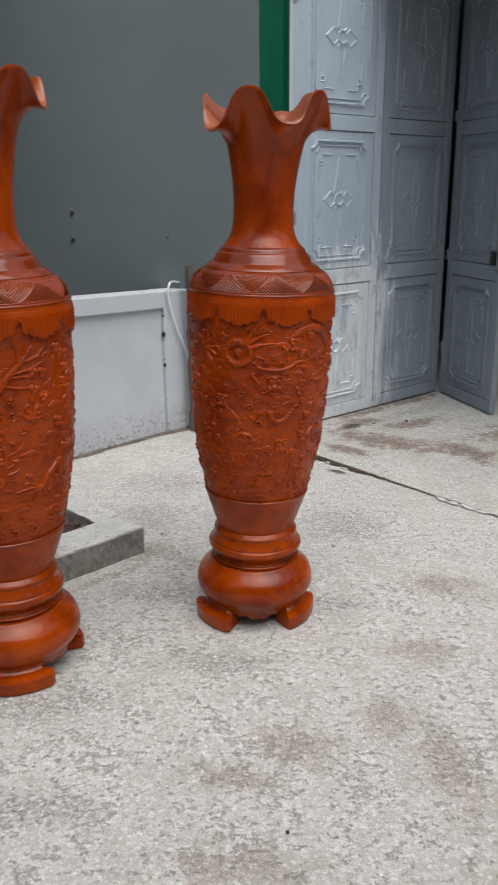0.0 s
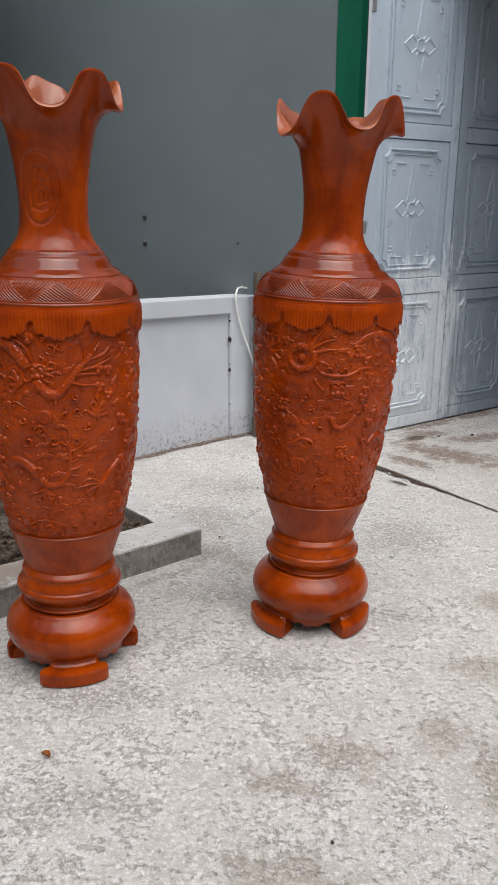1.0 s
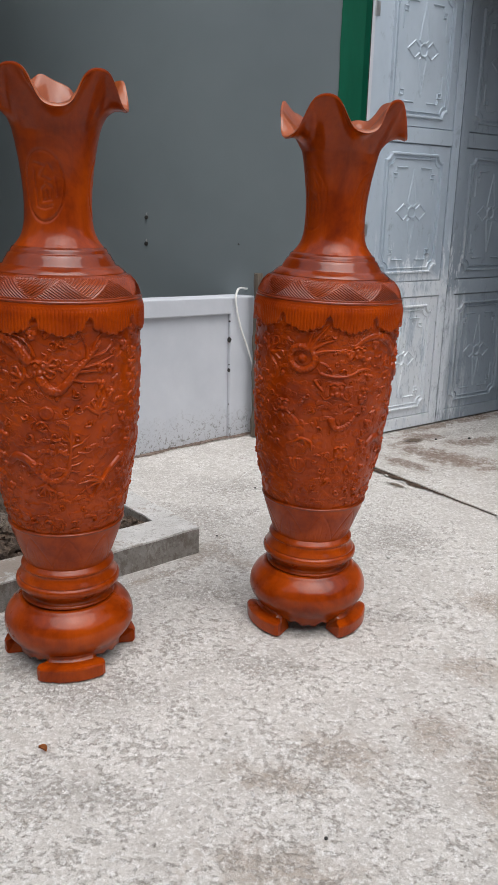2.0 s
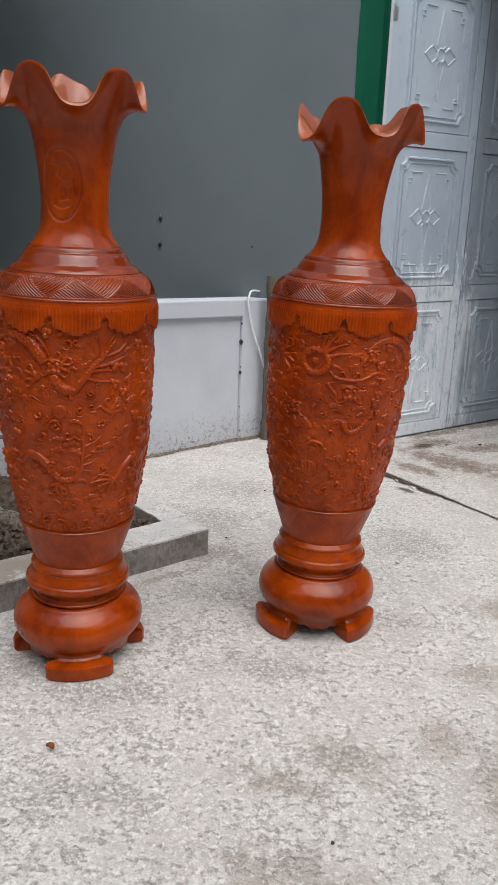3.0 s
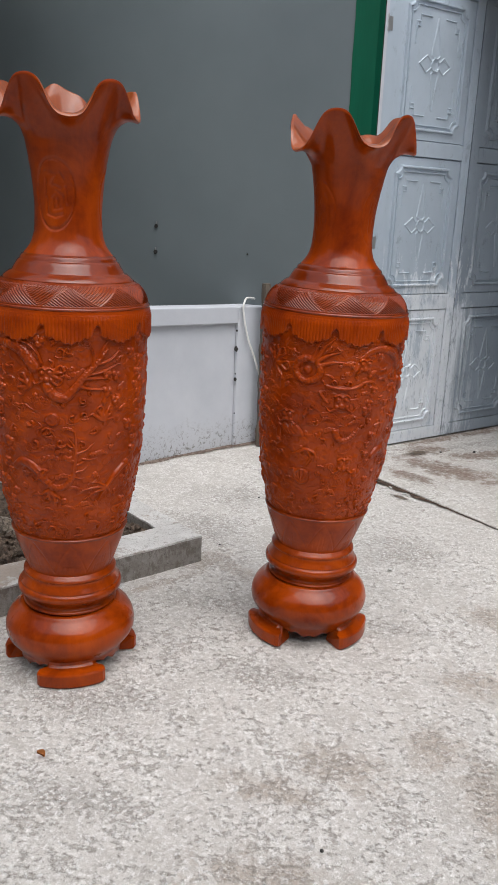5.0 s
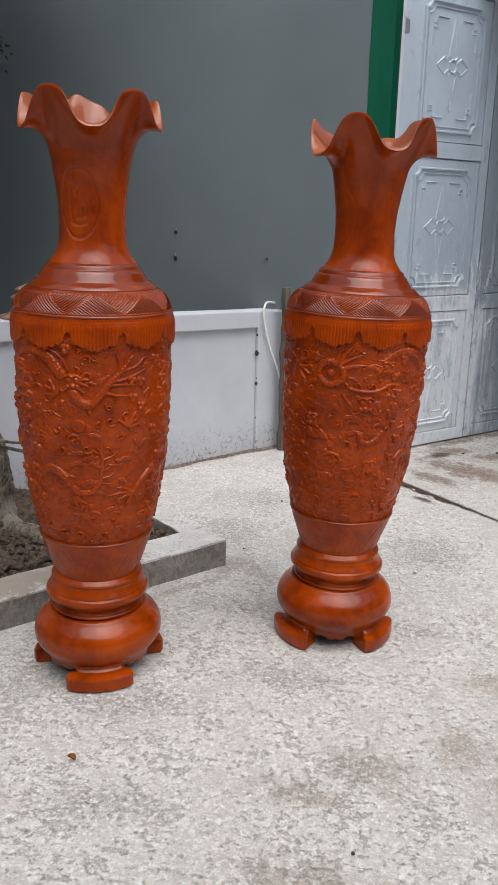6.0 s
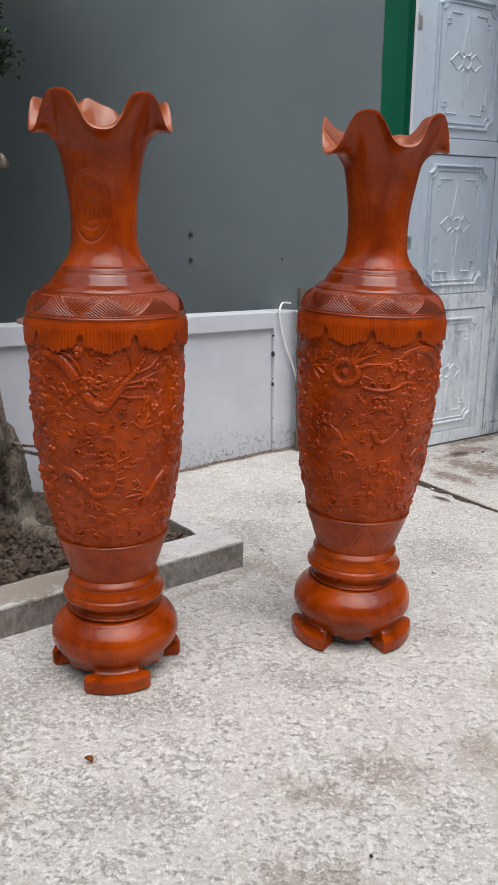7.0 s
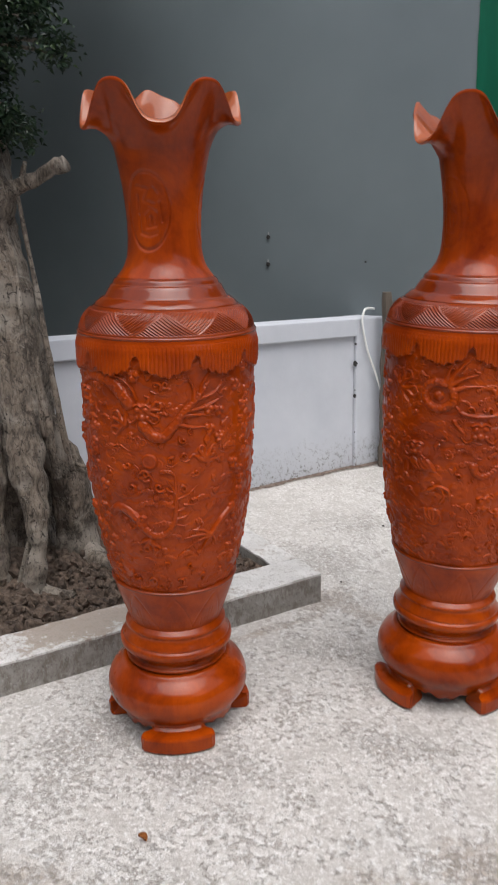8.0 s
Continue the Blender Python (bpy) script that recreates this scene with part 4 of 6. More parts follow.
        for k in range(n):
            a = a0 + (a1 - a0) * k / max(1, n - 1)
            b = 0.3 * (1 if k % 2 else -1)
            self.stroke([(x, z), (x + 0.5 * ln * cos(a + b * 0.4), z + 0.5 * ln * sin(a + b * 0.4)), (x + ln * cos(a), z + ln * sin(a)), (x + 1.2 * ln * cos(a + b), z + 1.2 * ln * sin(a + b))], 0.0085, 0.002, h)

    def bank(self, seed, count, calm):
        """Low scalloped banks of cloud behind everything else, fewer where calm(x, z) says so."""
        rng = random.Random(seed)
        for _ in range(count):
            x, z = rng.uniform(0, self.wide), rng.uniform(0.44, 1.06)
            if rng.random() < calm(x, z):
                continue
            r, h, tilt = rng.uniform(0.007, 0.013), rng.uniform(0.0018, 0.0034), rng.uniform(-0.7, 0.7)
            for k in range(rng.choice((2, 3, 4))):
                self.plate(x + k * 1.15 * r, z + tilt * k * r + 0.4 * r * math.sin(k * 1.9), r * rng.uniform(0.75, 1.15), h * rng.uniform(0.85, 1.1))
            if rng.random() < 0.2:
                self.stroke([(x, z - 1.2 * r), (x + 1.6 * r, z - 1.7 * r + tilt * r), (x + 3.4 * r, z - 1.1 * r + 2 * tilt * r)], 0.0032, 0.0016, h * 1.2)

    def serpent(self, x, z, k, flip):
        """A scaly body in a long wave with fins at its tail and a knotted head."""
        P = lambda a, b: (x + flip * a * k, z + b * k)
        self.scaly([P(-0.14, 0.10), P(-0.09, 0.115), P(-0.055, 0.07), P(-0.04, 0.0), P(0.0, -0.03), P(0.05, -0.02), P(0.095, 0.04), P(0.13, 0.09)], 0.0135 * k, 0.0075 * k, 0.0115)
        for a in range(6):
            q = P(-0.02 + 0.026 * a, -0.035 + (0.02 * a if a > 2 else 0))
            self.stroke([q, (q[0] + flip * 0.012, q[1] + 0.035 * k)], 0.005, 0.002, 0.012)
        ang = 0.25 if flip > 0 else pi - 0.25
        self.spray(*P(0.075, 0.015), 0.105 * k, ang - 0.45, ang + 0.75, 5, 0.0105)
        hx, hz = P(-0.055, -0.075)
        for a, b, r in ((0, 0, 0.017), (0.022, 0.008, 0.012), (-0.02, 0.012, 0.012), (0.006, -0.022, 0.014), (0.03, -0.014, 0.010)):
            self.blob(hx + flip * a * k, hz + b * k, r * k, 0.013)
        self.spray(hx - flip * 0.02, hz + 0.02, 0.055 * k, 1.2, 3.4, 4, 0.009)
        for s in (-1, 1):
            cx, cz = P(-0.02 + 0.10 * s, -0.07 + 0.05 * s)
            for a in (0.3, 1.1, 1.9, 4.0):
                self.stroke([(cx, cz), (cx + 0.020 * cos(a), cz + 0.020 * sin(a)), (cx + 0.032 * cos(a + 0.5), cz + 0.032 * sin(a + 0.5))], 0.006, 0.0025, 0.010)

    def fill(self, seed, low, high, step, gap=0.0015):
        """Clouds, blossoms, curls and leaves set wherever the ground is still bare."""
        rng = random.Random(seed)
        z = low
        while z < high:
            x = 0.0
            while x < self.wide:
                px, pz = x + rng.uniform(-0.5, 0.5) * step, z + rng.uniform(-0.45, 0.45) * step
                j, i = int(px / self.dx) % self.cols, int((pz + 0.030 - self.z0) / self.dz)
                if 3 < i < self.rows - 3 and self.h[max(0, i - 5):i + 6, j].max() < gap:
                    kind, r, flip = rng.random(), rng.uniform(0.006, 0.011), rng.choice((-1, 1))
                    if kind < 0.34:
                        self.scallop(px, pz, r * 1.2, 0.0048, rng)
                    elif kind < 0.60:
                        a = rng.uniform(0, tau)
                        for q in range(rng.choice((2, 3, 4))):
                            self.leaf(px, pz, r * rng.uniform(1.7, 2.6), r * 0.42, a + q * 0.75 * flip, 0.0052)
                    elif kind < 0.70:
                        self.flower(px, pz, r * 0.95, 0.0062)
                    elif kind < 0.82:
                        self.curl(px, pz, r * 1.1, 0.0056, flip, rng.uniform(0, 6))
                    else:
                        a = rng.uniform(0, tau)
                        for q in range(rng.choice((1, 2, 3))):
                            a += 0.6
                            self.stroke([(px, pz), (px + 1.3 * r * cos(a), pz + 1.3 * r * sin(a)), (px + 2.4 * r * cos(a - 0.3 * flip), pz + 2.4 * r * sin(a - 0.3 * flip)), (px + 3.4 * r * cos(a + 0.3 * flip), pz + 3.4 * r * sin(a + 0.3 * flip))], 0.0042, 0.0016, 0.0050)
                x += step
            z += step


def body_relief():
    R = Relief(REL_N, REL_M, REL_Z0, REL_Z1, REL_R)
    at = lambda deg: radians(deg) * REL_R % R.wide
    line = lambda *q: [(radians(a) * REL_R + R.wide, z) for a, z in q]

    def head(a, z, k, flip=1):
        """A knot of a head: bulging eyes, brow, snout and whiskers."""
        x = radians(a) * REL_R
        for dx, dz, r, h in ((-0.011, 0.004, 0.0075, 0.0125), (0.010, 0.005, 0.0075, 0.0125), (0.0, -0.014, 0.0085, 0.0125), (-0.013, -0.015, 0.006, 0.010), (0.013, -0.015, 0.006, 0.010)):
            R.blob(x + flip * dx * k, z + dz * k, r * k, h)
        R.blob(x, z - 0.003, 0.021 * k, 0.0065)
        R.stroke([(x - 0.020 * k, z + 0.012 * k), (x - 0.010 * k, z + 0.017 * k), (x, z + 0.012 * k), (x + 0.010 * k, z + 0.017 * k), (x + 0.020 * k, z + 0.012 * k)], 0.0032, 0.0032, 0.0105)
        for q in (-1, 1):
            R.stroke([(x + q * 0.014 * k, z - 0.02 * k), (x + q * 0.03 * k, z - 0.03 * k), (x + q * 0.042 * k, z - 0.018 * k)], 0.0034, 0.0018, 0.0075)

    def trefoil(a, z, r, h=0.0095):
        x = radians(a) * REL_R
        for t in (0.3, 2.4, 4.5):
            R.blob(x + 0.62 * r * cos(t), z + 0.62 * r * sin(t), 0.58 * r, h)

    # open ground on the first face, banked cloud everywhere else
    R.bank(31, 380, lambda x, z: 0.82 if 0.56 < z < 0.88 and min(x, R.wide - x) < radians(26) * REL_R else (0.45 if z > 0.9 and min(x, R.wide - x) < radians(30) * REL_R else 0.0))
    # the face with the scaly body that sweeps up from a knotted head
    R.scaly(line((-15.6, 0.930), (-10.6, 0.906), (-3.4, 0.901), (3.1, 0.928), (9.7, 0.962), (18.1, 0.996), (26.2, 1.036)), 0.0165, 0.0045, 0.0105)
    for a, z, b, y, c, w in ((10, 0.965, 22, 0.972, 36, 0.992), (9, 0.955, 18, 0.955, 29, 0.950), (5, 0.935, 14, 0.925, 23, 0.922), (16, 0.99, 16, 1.02, 13, 1.05), (20, 1.0, 22, 1.03, 27, 1.06), (20, 0.995, 29, 1.005, 36, 1.03)):
        R.stroke(line((a, z), (b, y), (c, w)), 0.0062, 0.0020, 0.0075)
    R.stroke(line((-43, 1.030), (-34, 1.052), (-24, 1.030), (-19.5, 0.995)), 0.0036, 0.0030, 0.0075)
    head(-16, 0.966, 1.0)
    R.spray(at(-13), 0.968, 0.032, -0.5, 1.4, 4, 0.0085)
    R.spray(at(-28), 0.93, 0.038, 1.5, 4.0, 5, 0.0085)
    # small clouds and curls spread over the open ground
    for a, z, r, t in ((-7, 1.030, 0.013, 1), (-1, 1.034, 0.011, -1), (8.8, 0.893, 0.012, 1), (1.2, 0.839, 0.011, 1), (9.7, 0.850, 0.010, -1), (-28, 0.825, 0.012, 1), (-16, 0.801, 0.014, -1), (-26, 0.764, 0.012, 1), (-7, 0.770, 0.015, -1), (17, 0.805, 0.009, 1)):
        R.curl(at(a), z, r, 0.0080, t, a)
        R.stroke(line((a - 3 * t, z - 1.05 * r), (a, z - 1.4 * r), (a + 3.5 * t, z - 0.7 * r)), 0.0028, 0.0016, 0.0045)
    for a, z, r in ((25.6, 0.966, 0.013), (33.4, 0.960, 0.014), (26.6, 0.916, 0.014), (-21, 1.056, 0.015), (33, 0.890, 0.013)):
        trefoil(a, z, r)
    R.plate(at(-12.8), 0.837, 0.022, 0.0060)
    R.spray(at(23), 0.835, 0.034, 0.0, 2.6, 6, 0.0070)
    # a slender tree, low in relief, and the second body coiled at its foot
    R.stroke(line((2.2, 0.670), (3.8, 0.74), (3.1, 0.80)), 0.0075, 0.0030, 0.0065)
    for a, z, b, y in ((3.6, 0.70, 14, 0.735), (3.8, 0.735, 18, 0.770), (3.4, 0.68, 14, 0.700), (3.6, 0.75, -2, 0.785), (9, 0.72, 20, 0.722), (3, 0.665, 11, 0.662)):
        R.stroke(line((a, z), ((a + b) / 2 + 1, (z + y) / 2 - 0.004), (b, y)), 0.0040, 0.0016, 0.0055)
    head(-22, 0.672, 0.9)
    R.scaly(line((-18.1, 0.647), (-11.9, 0.631), (-2.5, 0.641), (2.2, 0.672)), 0.012, 0.008, 0.0090)
    R.spray(at(-16), 0.62, 0.035, 3.6, 5.6, 5, 0.0080)
    R.stroke(line((48, 0.690), (41, 0.672), (35.6, 0.654), (29.4, 0.622)), 0.0110, 0.0075, 0.0095)
    for a, z in ((8.8, 0.621), (14.4, 0.646), (10, 0.589), (22, 0.575), (34, 0.590)):
        R.stroke(line((29.4, 0.622), ((29.4 + a) / 2, (0.622 + z) / 2 + 0.006), (a, z)), 0.0062, 0.0020, 0.0080)
    for a, z, r in ((-15.9, 0.476, 0.017), (-31.9, 0.486, 0.015), (5.6, 0.476, 0.014), (24, 0.488, 0.015), (-48, 0.484, 0.016), (42, 0.494, 0.014), (14, 0.53, 0.010), (-4, 0.54, 0.010)):
        R.curl(at(a), z, r, 0.0085, 1 if a > 0 else -1, a)
    # hanging garlands of small blossoms down both flanks
    rng = random.Random(5)
    for k in range(19):
        for a0, sp in ((52, 9), (-55, 8), (131, 12), (-160, 10)):
            if rng.random() < 0.86:
                trefoil(a0 + rng.uniform(-sp, sp), 1.055 - 0.030 * k + rng.uniform(-0.01, 0.01), rng.uniform(0.010, 0.015), rng.uniform(0.0065, 0.0095))
    # the face with a coiled body, horned, and knotted heads under it
    R.scaly(line(*[(-109 + 10.0 * cos(t), 0.967 + 0.036 * sin(t)) for t in np.linspace(1.2, 7.0, 12)]), 0.0125, 0.0105, 0.0105)
    R.blob(at(-109), 0.967, 0.013, 0.0105)
    for a, z, b, y, c, w in ((-102, 0.995, -94, 1.016, -84.8, 1.030), (-99, 0.985, -91, 0.995, -81.9, 0.999), (-103, 1.00, -97, 1.040, -89.4, 1.075), (-105, 1.005, -103, 1.035, -100, 1.06)):
        R.stroke(line((a, z), (b, y), (c, w)), 0.0085, 0.0022, 0.0085)
    R.spray(at(-140), 0.972, 0.052, -0.9, 2.3, 7, 0.0085)
    R.stroke(line((-68, 1.012), (-61.3, 1.032), (-52.0, 1.042), (-44, 1.040)), 0.0075, 0.0140, 0.0066)
    R.scaly(line((-46, 1.042), (-40, 1.037), (-32, 1.018), (-25.0, 0.984)), 0.0165, 0.0185, 0.0105)
    head(-64, 0.994, 1.0)
    R.spray(at(-72), 0.975, 0.022, 1.0, 2.2, 3, 0.0085)
    head(-80, 0.876, 1.15)
    R.stroke(line((-98, 0.900), (-95, 0.884), (-91, 0.868)), 0.0062, 0.0040, 0.0080)
    R.stroke(line((-93, 0.922), (-81, 0.915), (-70.4, 0.921), (-60, 0.940), (-52.9, 0.935)), 0.0065, 0.0045, 0.0070)
    for a in (-88, -76, -64, -58):
        R.curl(at(a), 0.932, 0.011, 0.0075, 1, a)
    head(-123, 0.812, 0.95)
    for a, b in ((-120, -113), (-116, -108), (-126, -128)):
        R.leaf(at(a), 0.780, 0.042, 0.010, -1.2 + 0.01 * (a + 120), 0.0080)
    R.scaly(line((-83, 0.775), (-80, 0.752), (-75, 0.746), (-69, 0.758), (-64, 0.785)), 0.011, 0.0065, 0.0095)
    R.stroke(line((-112, 0.690), (-106, 0.706), (-98, 0.697), (-97, 0.670)), 0.0065, 0.0040, 0.0085)
    R.stroke(line((-104, 0.704), (-101, 0.680), (-104, 0.655)), 0.0055, 0.0030, 0.0080)
    R.stroke(line((-44, 0.686), (-39, 0.702), (-32, 0.700), (-26, 0.684), (-21, 0.660)), 0.013, 0.0165, 0.0095)
    head(-72, 0.666, 1.1)
    R.plate(at(-108.5), 0.610, 0.032, 0.0070)
    for k in range(5):
        R.stroke(line((-108.5, 0.592), (-114 + 2.8 * k, 0.612), (-115.5 + 3.5 * k, 0.634)), 0.0022, 0.0026, 0.0095)
    R.curl(at(-61.6), 0.594, 0.018, 0.0085, 1, 2)
    for a, z, r in ((-88, 0.60, 0.014), (-128, 0.68, 0.013), (-133, 0.72, 0.012), (-93, 0.53, 0.015), (-70, 0.51, 0.014), (-118, 0.52, 0.016), (-50, 0.55, 0.013), (-83, 0.56, 0.011), (-100, 0.80, 0.012), (-92, 0.74, 0.011), (-55, 0.84, 0.013), (-60, 0.79, 0.010), (-103, 0.85, 0.010)):
        R.curl(at(a), z, r, 0.0080, 1 if int(a) % 2 else -1, a)
    # a third face, out of sight for the most part
    R.serpent(at(135), 0.93, 0.95, -1)
    R.serpent(at(140), 0.62, 0.8, 1)
    R.fill(7, 0.45, 1.07, 0.052)
    R.fill(8, 0.44, 1.07, 0.046)
    return R


def hatch(theta, f):
    """The shoulder's woven band: fans of parallel cuts in alternating triangles; f runs 0 to 1 upwards."""
    cells = 9
    a = (theta / tau * cells) % 1.0
    tri = np.abs(2 * a - 1)
    up = f < tri
    phase = np.where(up, (2 * ((a + 0.5) % 1.0) + f) * 7, (2 * a - f) * 7)
    wave = 0.5 + 0.5 * np.cos(tau * phase)
    edge = np.clip(np.abs(f - tri) * 9, 0, 1)
    return -(1 - wave ** 0.6) * edge * 0.0042


PROFILE = ((0.314, 0.1300), (0.350, 0.1440), (0.420, 0.1675), (0.469, 0.1815), (0.546, 0.1985), (0.642, 0.2145), (0.735, 0.2265), (0.826, 0.2335),
           (0.916, 0.2365), (1.004, 0.2370), (1.090, 0.2385), (1.146, 0.2380), (1.168, 0.2345), (1.186, 0.2310), (1.201, 0.2255), (1.216, 0.2165), (1.228, 0.2050), (1.240, 0.1860))
PZ, PR = np.array(PROFILE).T


def lathe(name, zs, rs, mat, root, cols=160, label=""):
    zs, rs = np.array(zs), np.array(rs)
    th = np.arange(cols) * tau / cols
    v = np.stack([rs[:, None] * np.sin(th), -rs[:, None] * np.cos(th), np.repeat(zs[:, None], cols, 1)], -1).reshape(-1, 3)
    return mesh_object(name, v.tolist(), ring_faces(len(zs), cols), mat, root, True, label)


def polar(root, name, th, z, r, mat, label=""):
    v = np.stack([r * np.sin(th), -r * np.cos(th), z], -1)
    rows, cols = z.shape
    return mesh_object(name, v.reshape(-1, 3).tolist(), ring_faces(rows, cols), mat, root, True, label)


def lift(z):
    """Heights of the foot and cup, stretched to fit the camera's view."""
    return np.interp(z, (0.0, 0.130, 0.186, 0.196, 0.246, 0.316, 0.458, 0.600, 3.0), (0.0, 0.130, 0.200, 0.214, 0.275, 0.340, 0.479, 0.600, 3.0))


def chiselled():
    """The whole sheet of relief, with tool marks."""
    h = body_relief().h
    # edges a little softened by sanding and lacquer
    h = 0.7 * h + 0.15 * (np.roll(h, 1, 1) + np.roll(h, -1, 1))
    h[1:-1] = 0.7 * h[1:-1] + 0.15 * (h[2:] + h[:-2])
    h = 0.5 * h + 0.25 * (np.roll(h, 1, 1) + np.roll(h, -1, 1))
    # the chisel's line round every raised figure
    figure = h > 0.0026
    wide = figure.copy()
    for dj in (-2, -1, 0, 1, 2):
        for di in (-1, 0, 1):
            wide |= np.roll(np.roll(figure, dj, 1), di, 0)
    h = h - 0.0015 * (wide & ~figure)
    zz = np.linspace(REL_Z0, REL_Z1, REL_M)
    rough = np.array([[noise.noise(Vector((cos(t) * 5, sin(t) * 5, q * 22))) + 0.5 * noise.noise(Vector((cos(t) * 16, sin(t) * 16, q * 70))) for t in np.arange(0, REL_N, 5) * tau / REL_N] for q in zz])
    cuts = np.array([[noise.noise(Vector((cos(t) * 30, sin(t) * 30, q * 125))) for t in np.arange(0, REL_N, 2) * tau / REL_N] for q in zz])
    wisps = np.array([[noise.noise(Vector((cos(t) * 10, sin(t) * 10, q * 55))) for t in np.arange(0, REL_N, 2) * tau / REL_N] for q in zz])
    rough, cuts, wisps = np.repeat(rough, 5, 1), np.repeat(cuts, 2, 1), np.repeat(wisps, 2, 1)
    # soft cloud wisps, chased with a fine line, where nothing else stands out
    calm = np.clip(1 - h / 0.003, 0, 1)
    h = h + calm * (0.0009 * np.clip(wisps * 6, -1, 1) - 0.0006 * np.exp(-(wisps / 0.05) ** 2))
    return h * (1 + 0.16 * cuts) + rough * 0.0012 + cuts * 0.0003


def uneven_ring(front, fine, coarse):
    """Angles round a ring: closely set over the half that faces the camera, wider apart at the back."""
    a = radians(front)
    return np.concatenate([np.linspace(a - radians(97), a + radians(97), fine, endpoint=False), np.linspace(a + radians(97), a + radians(263), coarse, endpoint=False)])


RELIEF = []


def carved_vase(m, raised, front, cut_deep):
    """Angle 0 faces -y; front is the angle that faces the camera. Parts from the foot upwards."""
    root = empty("carved_vase", m)
    # moulded foot that stands in the stand's collar
    lathe("foot_moulding", lift((0.186, 0.1965, 0.2000, 0.2040, 0.2070, 0.2090, 0.2130, 0.2200, 0.228, 0.232, 0.2375, 0.246, 0.253, 0.2575, 0.2585, 0.2600, 0.2615, 0.2660, 0.2750, 0.2850, 0.2930, 0.2965, 0.2975, 0.3005, 0.3055, 0.3100, 0.3150, 0.3200)),
          (0.120, 0.1400, 0.1465, 0.1465, 0.1405, 0.1350, 0.1360, 0.1395, 0.1490, 0.1570, 0.1625, 0.1640, 0.1622, 0.1590, 0.1560, 0.1552, 0.1562, 0.1545, 0.1490, 0.1450, 0.1432, 0.1432, 0.1448, 0.1460, 0.1448, 0.1405, 0.1345, 0.1300), MAT_STAND, root)
    # lower cup with lightly cut petals
    cols, rows = 420, 60
    th = np.repeat((np.arange(cols) * tau / cols)[None], rows, 0)
    z = np.repeat(np.linspace(0.316, 0.4580, rows)[:, None], cols, 1)
    f = (z - 0.316) / 0.142
    r = np.interp(z, PZ, PR)
    a = (th / tau * 9 + 0.5) % 1.0 * 2 - 1
    petal = np.abs(f - (0.86 - 0.75 * np.abs(a) ** 1.3))
    cut = np.exp(-(petal / 0.035) ** 2) * 0.0022
    rib = (np.exp(-((np.abs(a) * 5) % 1.0 - 0.5) ** 2 / 0.012)) * (np.abs(a) < 0.3) * (f > 0.25) * (f < 0.62 - np.abs(a)) * 0.0016
    tick = (np.cos(th * 190) > 0.25) * (np.abs(f - 0.20) < 0.10) * (np.abs(a) < 0.55) * 0.0018
    polar(root, "lower_cup", th, lift(z), r - cut - rib - tick, MAT_NECK)
    # carved belly; both vases carry the same carving
    if not RELIEF:
        RELIEF.append(chiselled())
    th1 = uneven_ring(front, 760, 130)
    zz = np.linspace(REL_Z0, REL_Z1, REL_M)
    at = (th1 / tau * REL_N) % REL_N
    lo, f = at.astype(int), at - at.astype(int)
    h = RELIEF[0][:, lo % REL_N] * (1 - f) + RELIEF[0][:, (lo + 1) % REL_N] * f
    th = np.repeat(th1[None], REL_M, 0)
    z = np.repeat(zz[:, None], len(th1), 1)
    h = h * np.clip((z - REL_Z0) / 0.012, 0, 1)
    # the fluted hanging that overlaps the carving from above, with notched hem
    a = (th / tau * 10 + 0.514) % 1.0 * 2 - 1
    hem = 1.112 - 0.030 * (1 - np.abs(a)) ** 0.8 - 0.0055 * np.abs(np.sin(a * 3.5 * pi + 0.4))
    hem = np.where(np.abs(a) > 0.84, hem + 0.024 * np.sqrt(np.clip(1 - ((1 - np.abs(a)) / 0.16) ** 2, 0, 1)), hem)
    over = np.clip((z - hem) / 0.003, 0, 1)
    flute = 0.0027 * np.abs(np.sin(th * 74)) ** 0.45 * np.clip((1.160 - z) / 0.02, 0, 1)
    stitch = 0.0004 * (np.abs(z - 1.156) < 0.003) * (np.cos(th * 150) > 0)
    h = h * (1 - over) + over * (0.0098 + flute + stitch)
    r = np.interp(z, PZ, PR) - 0.0085 + h
    polar(root, "carved_belly", th, lift(z), r, MAT_CARVED, "belly carved with clouds, blossoms and coils")
    lathe("hem_bead", lift((0.4500, 0.4530, 0.4570, 0.4605, 0.4630)), (0.1735, 0.1785, 0.1800, 0.1790, 0.1690), MAT_WOOD, root)
    # shoulder with the woven band and stepped rings
    lathe("shoulder_bead", (1.1675, 1.1690, 1.1725, 1.1760, 1.1775), (0.2310, 0.2365, 0.2370, 0.2345, 0.2300), MAT_WOOD, root)
    cols, rows = 900, 60
    th = np.repeat((np.arange(cols) * tau / cols)[None], rows, 0)
    s = np.linspace(0, 1, rows)
    z = np.repeat(np.interp(s, (0, 0.25, 0.5, 0.75, 1), (1.1770, 1.1910, 1.2060, 1.2220, 1.2380))[:, None], cols, 1)
    r = np.interp(z, PZ, PR)
    f = np.repeat(s[:, None], cols, 1)
    mask = np.clip(np.minimum(f - 0.06, 0.92 - f) * 25, 0, 1)
    polar(root, "shoulder_band", th, z, r + hatch(th, (f - 0.05) / 0.88) * mask, MAT_WOOD, "shoulder cut with woven hatching")
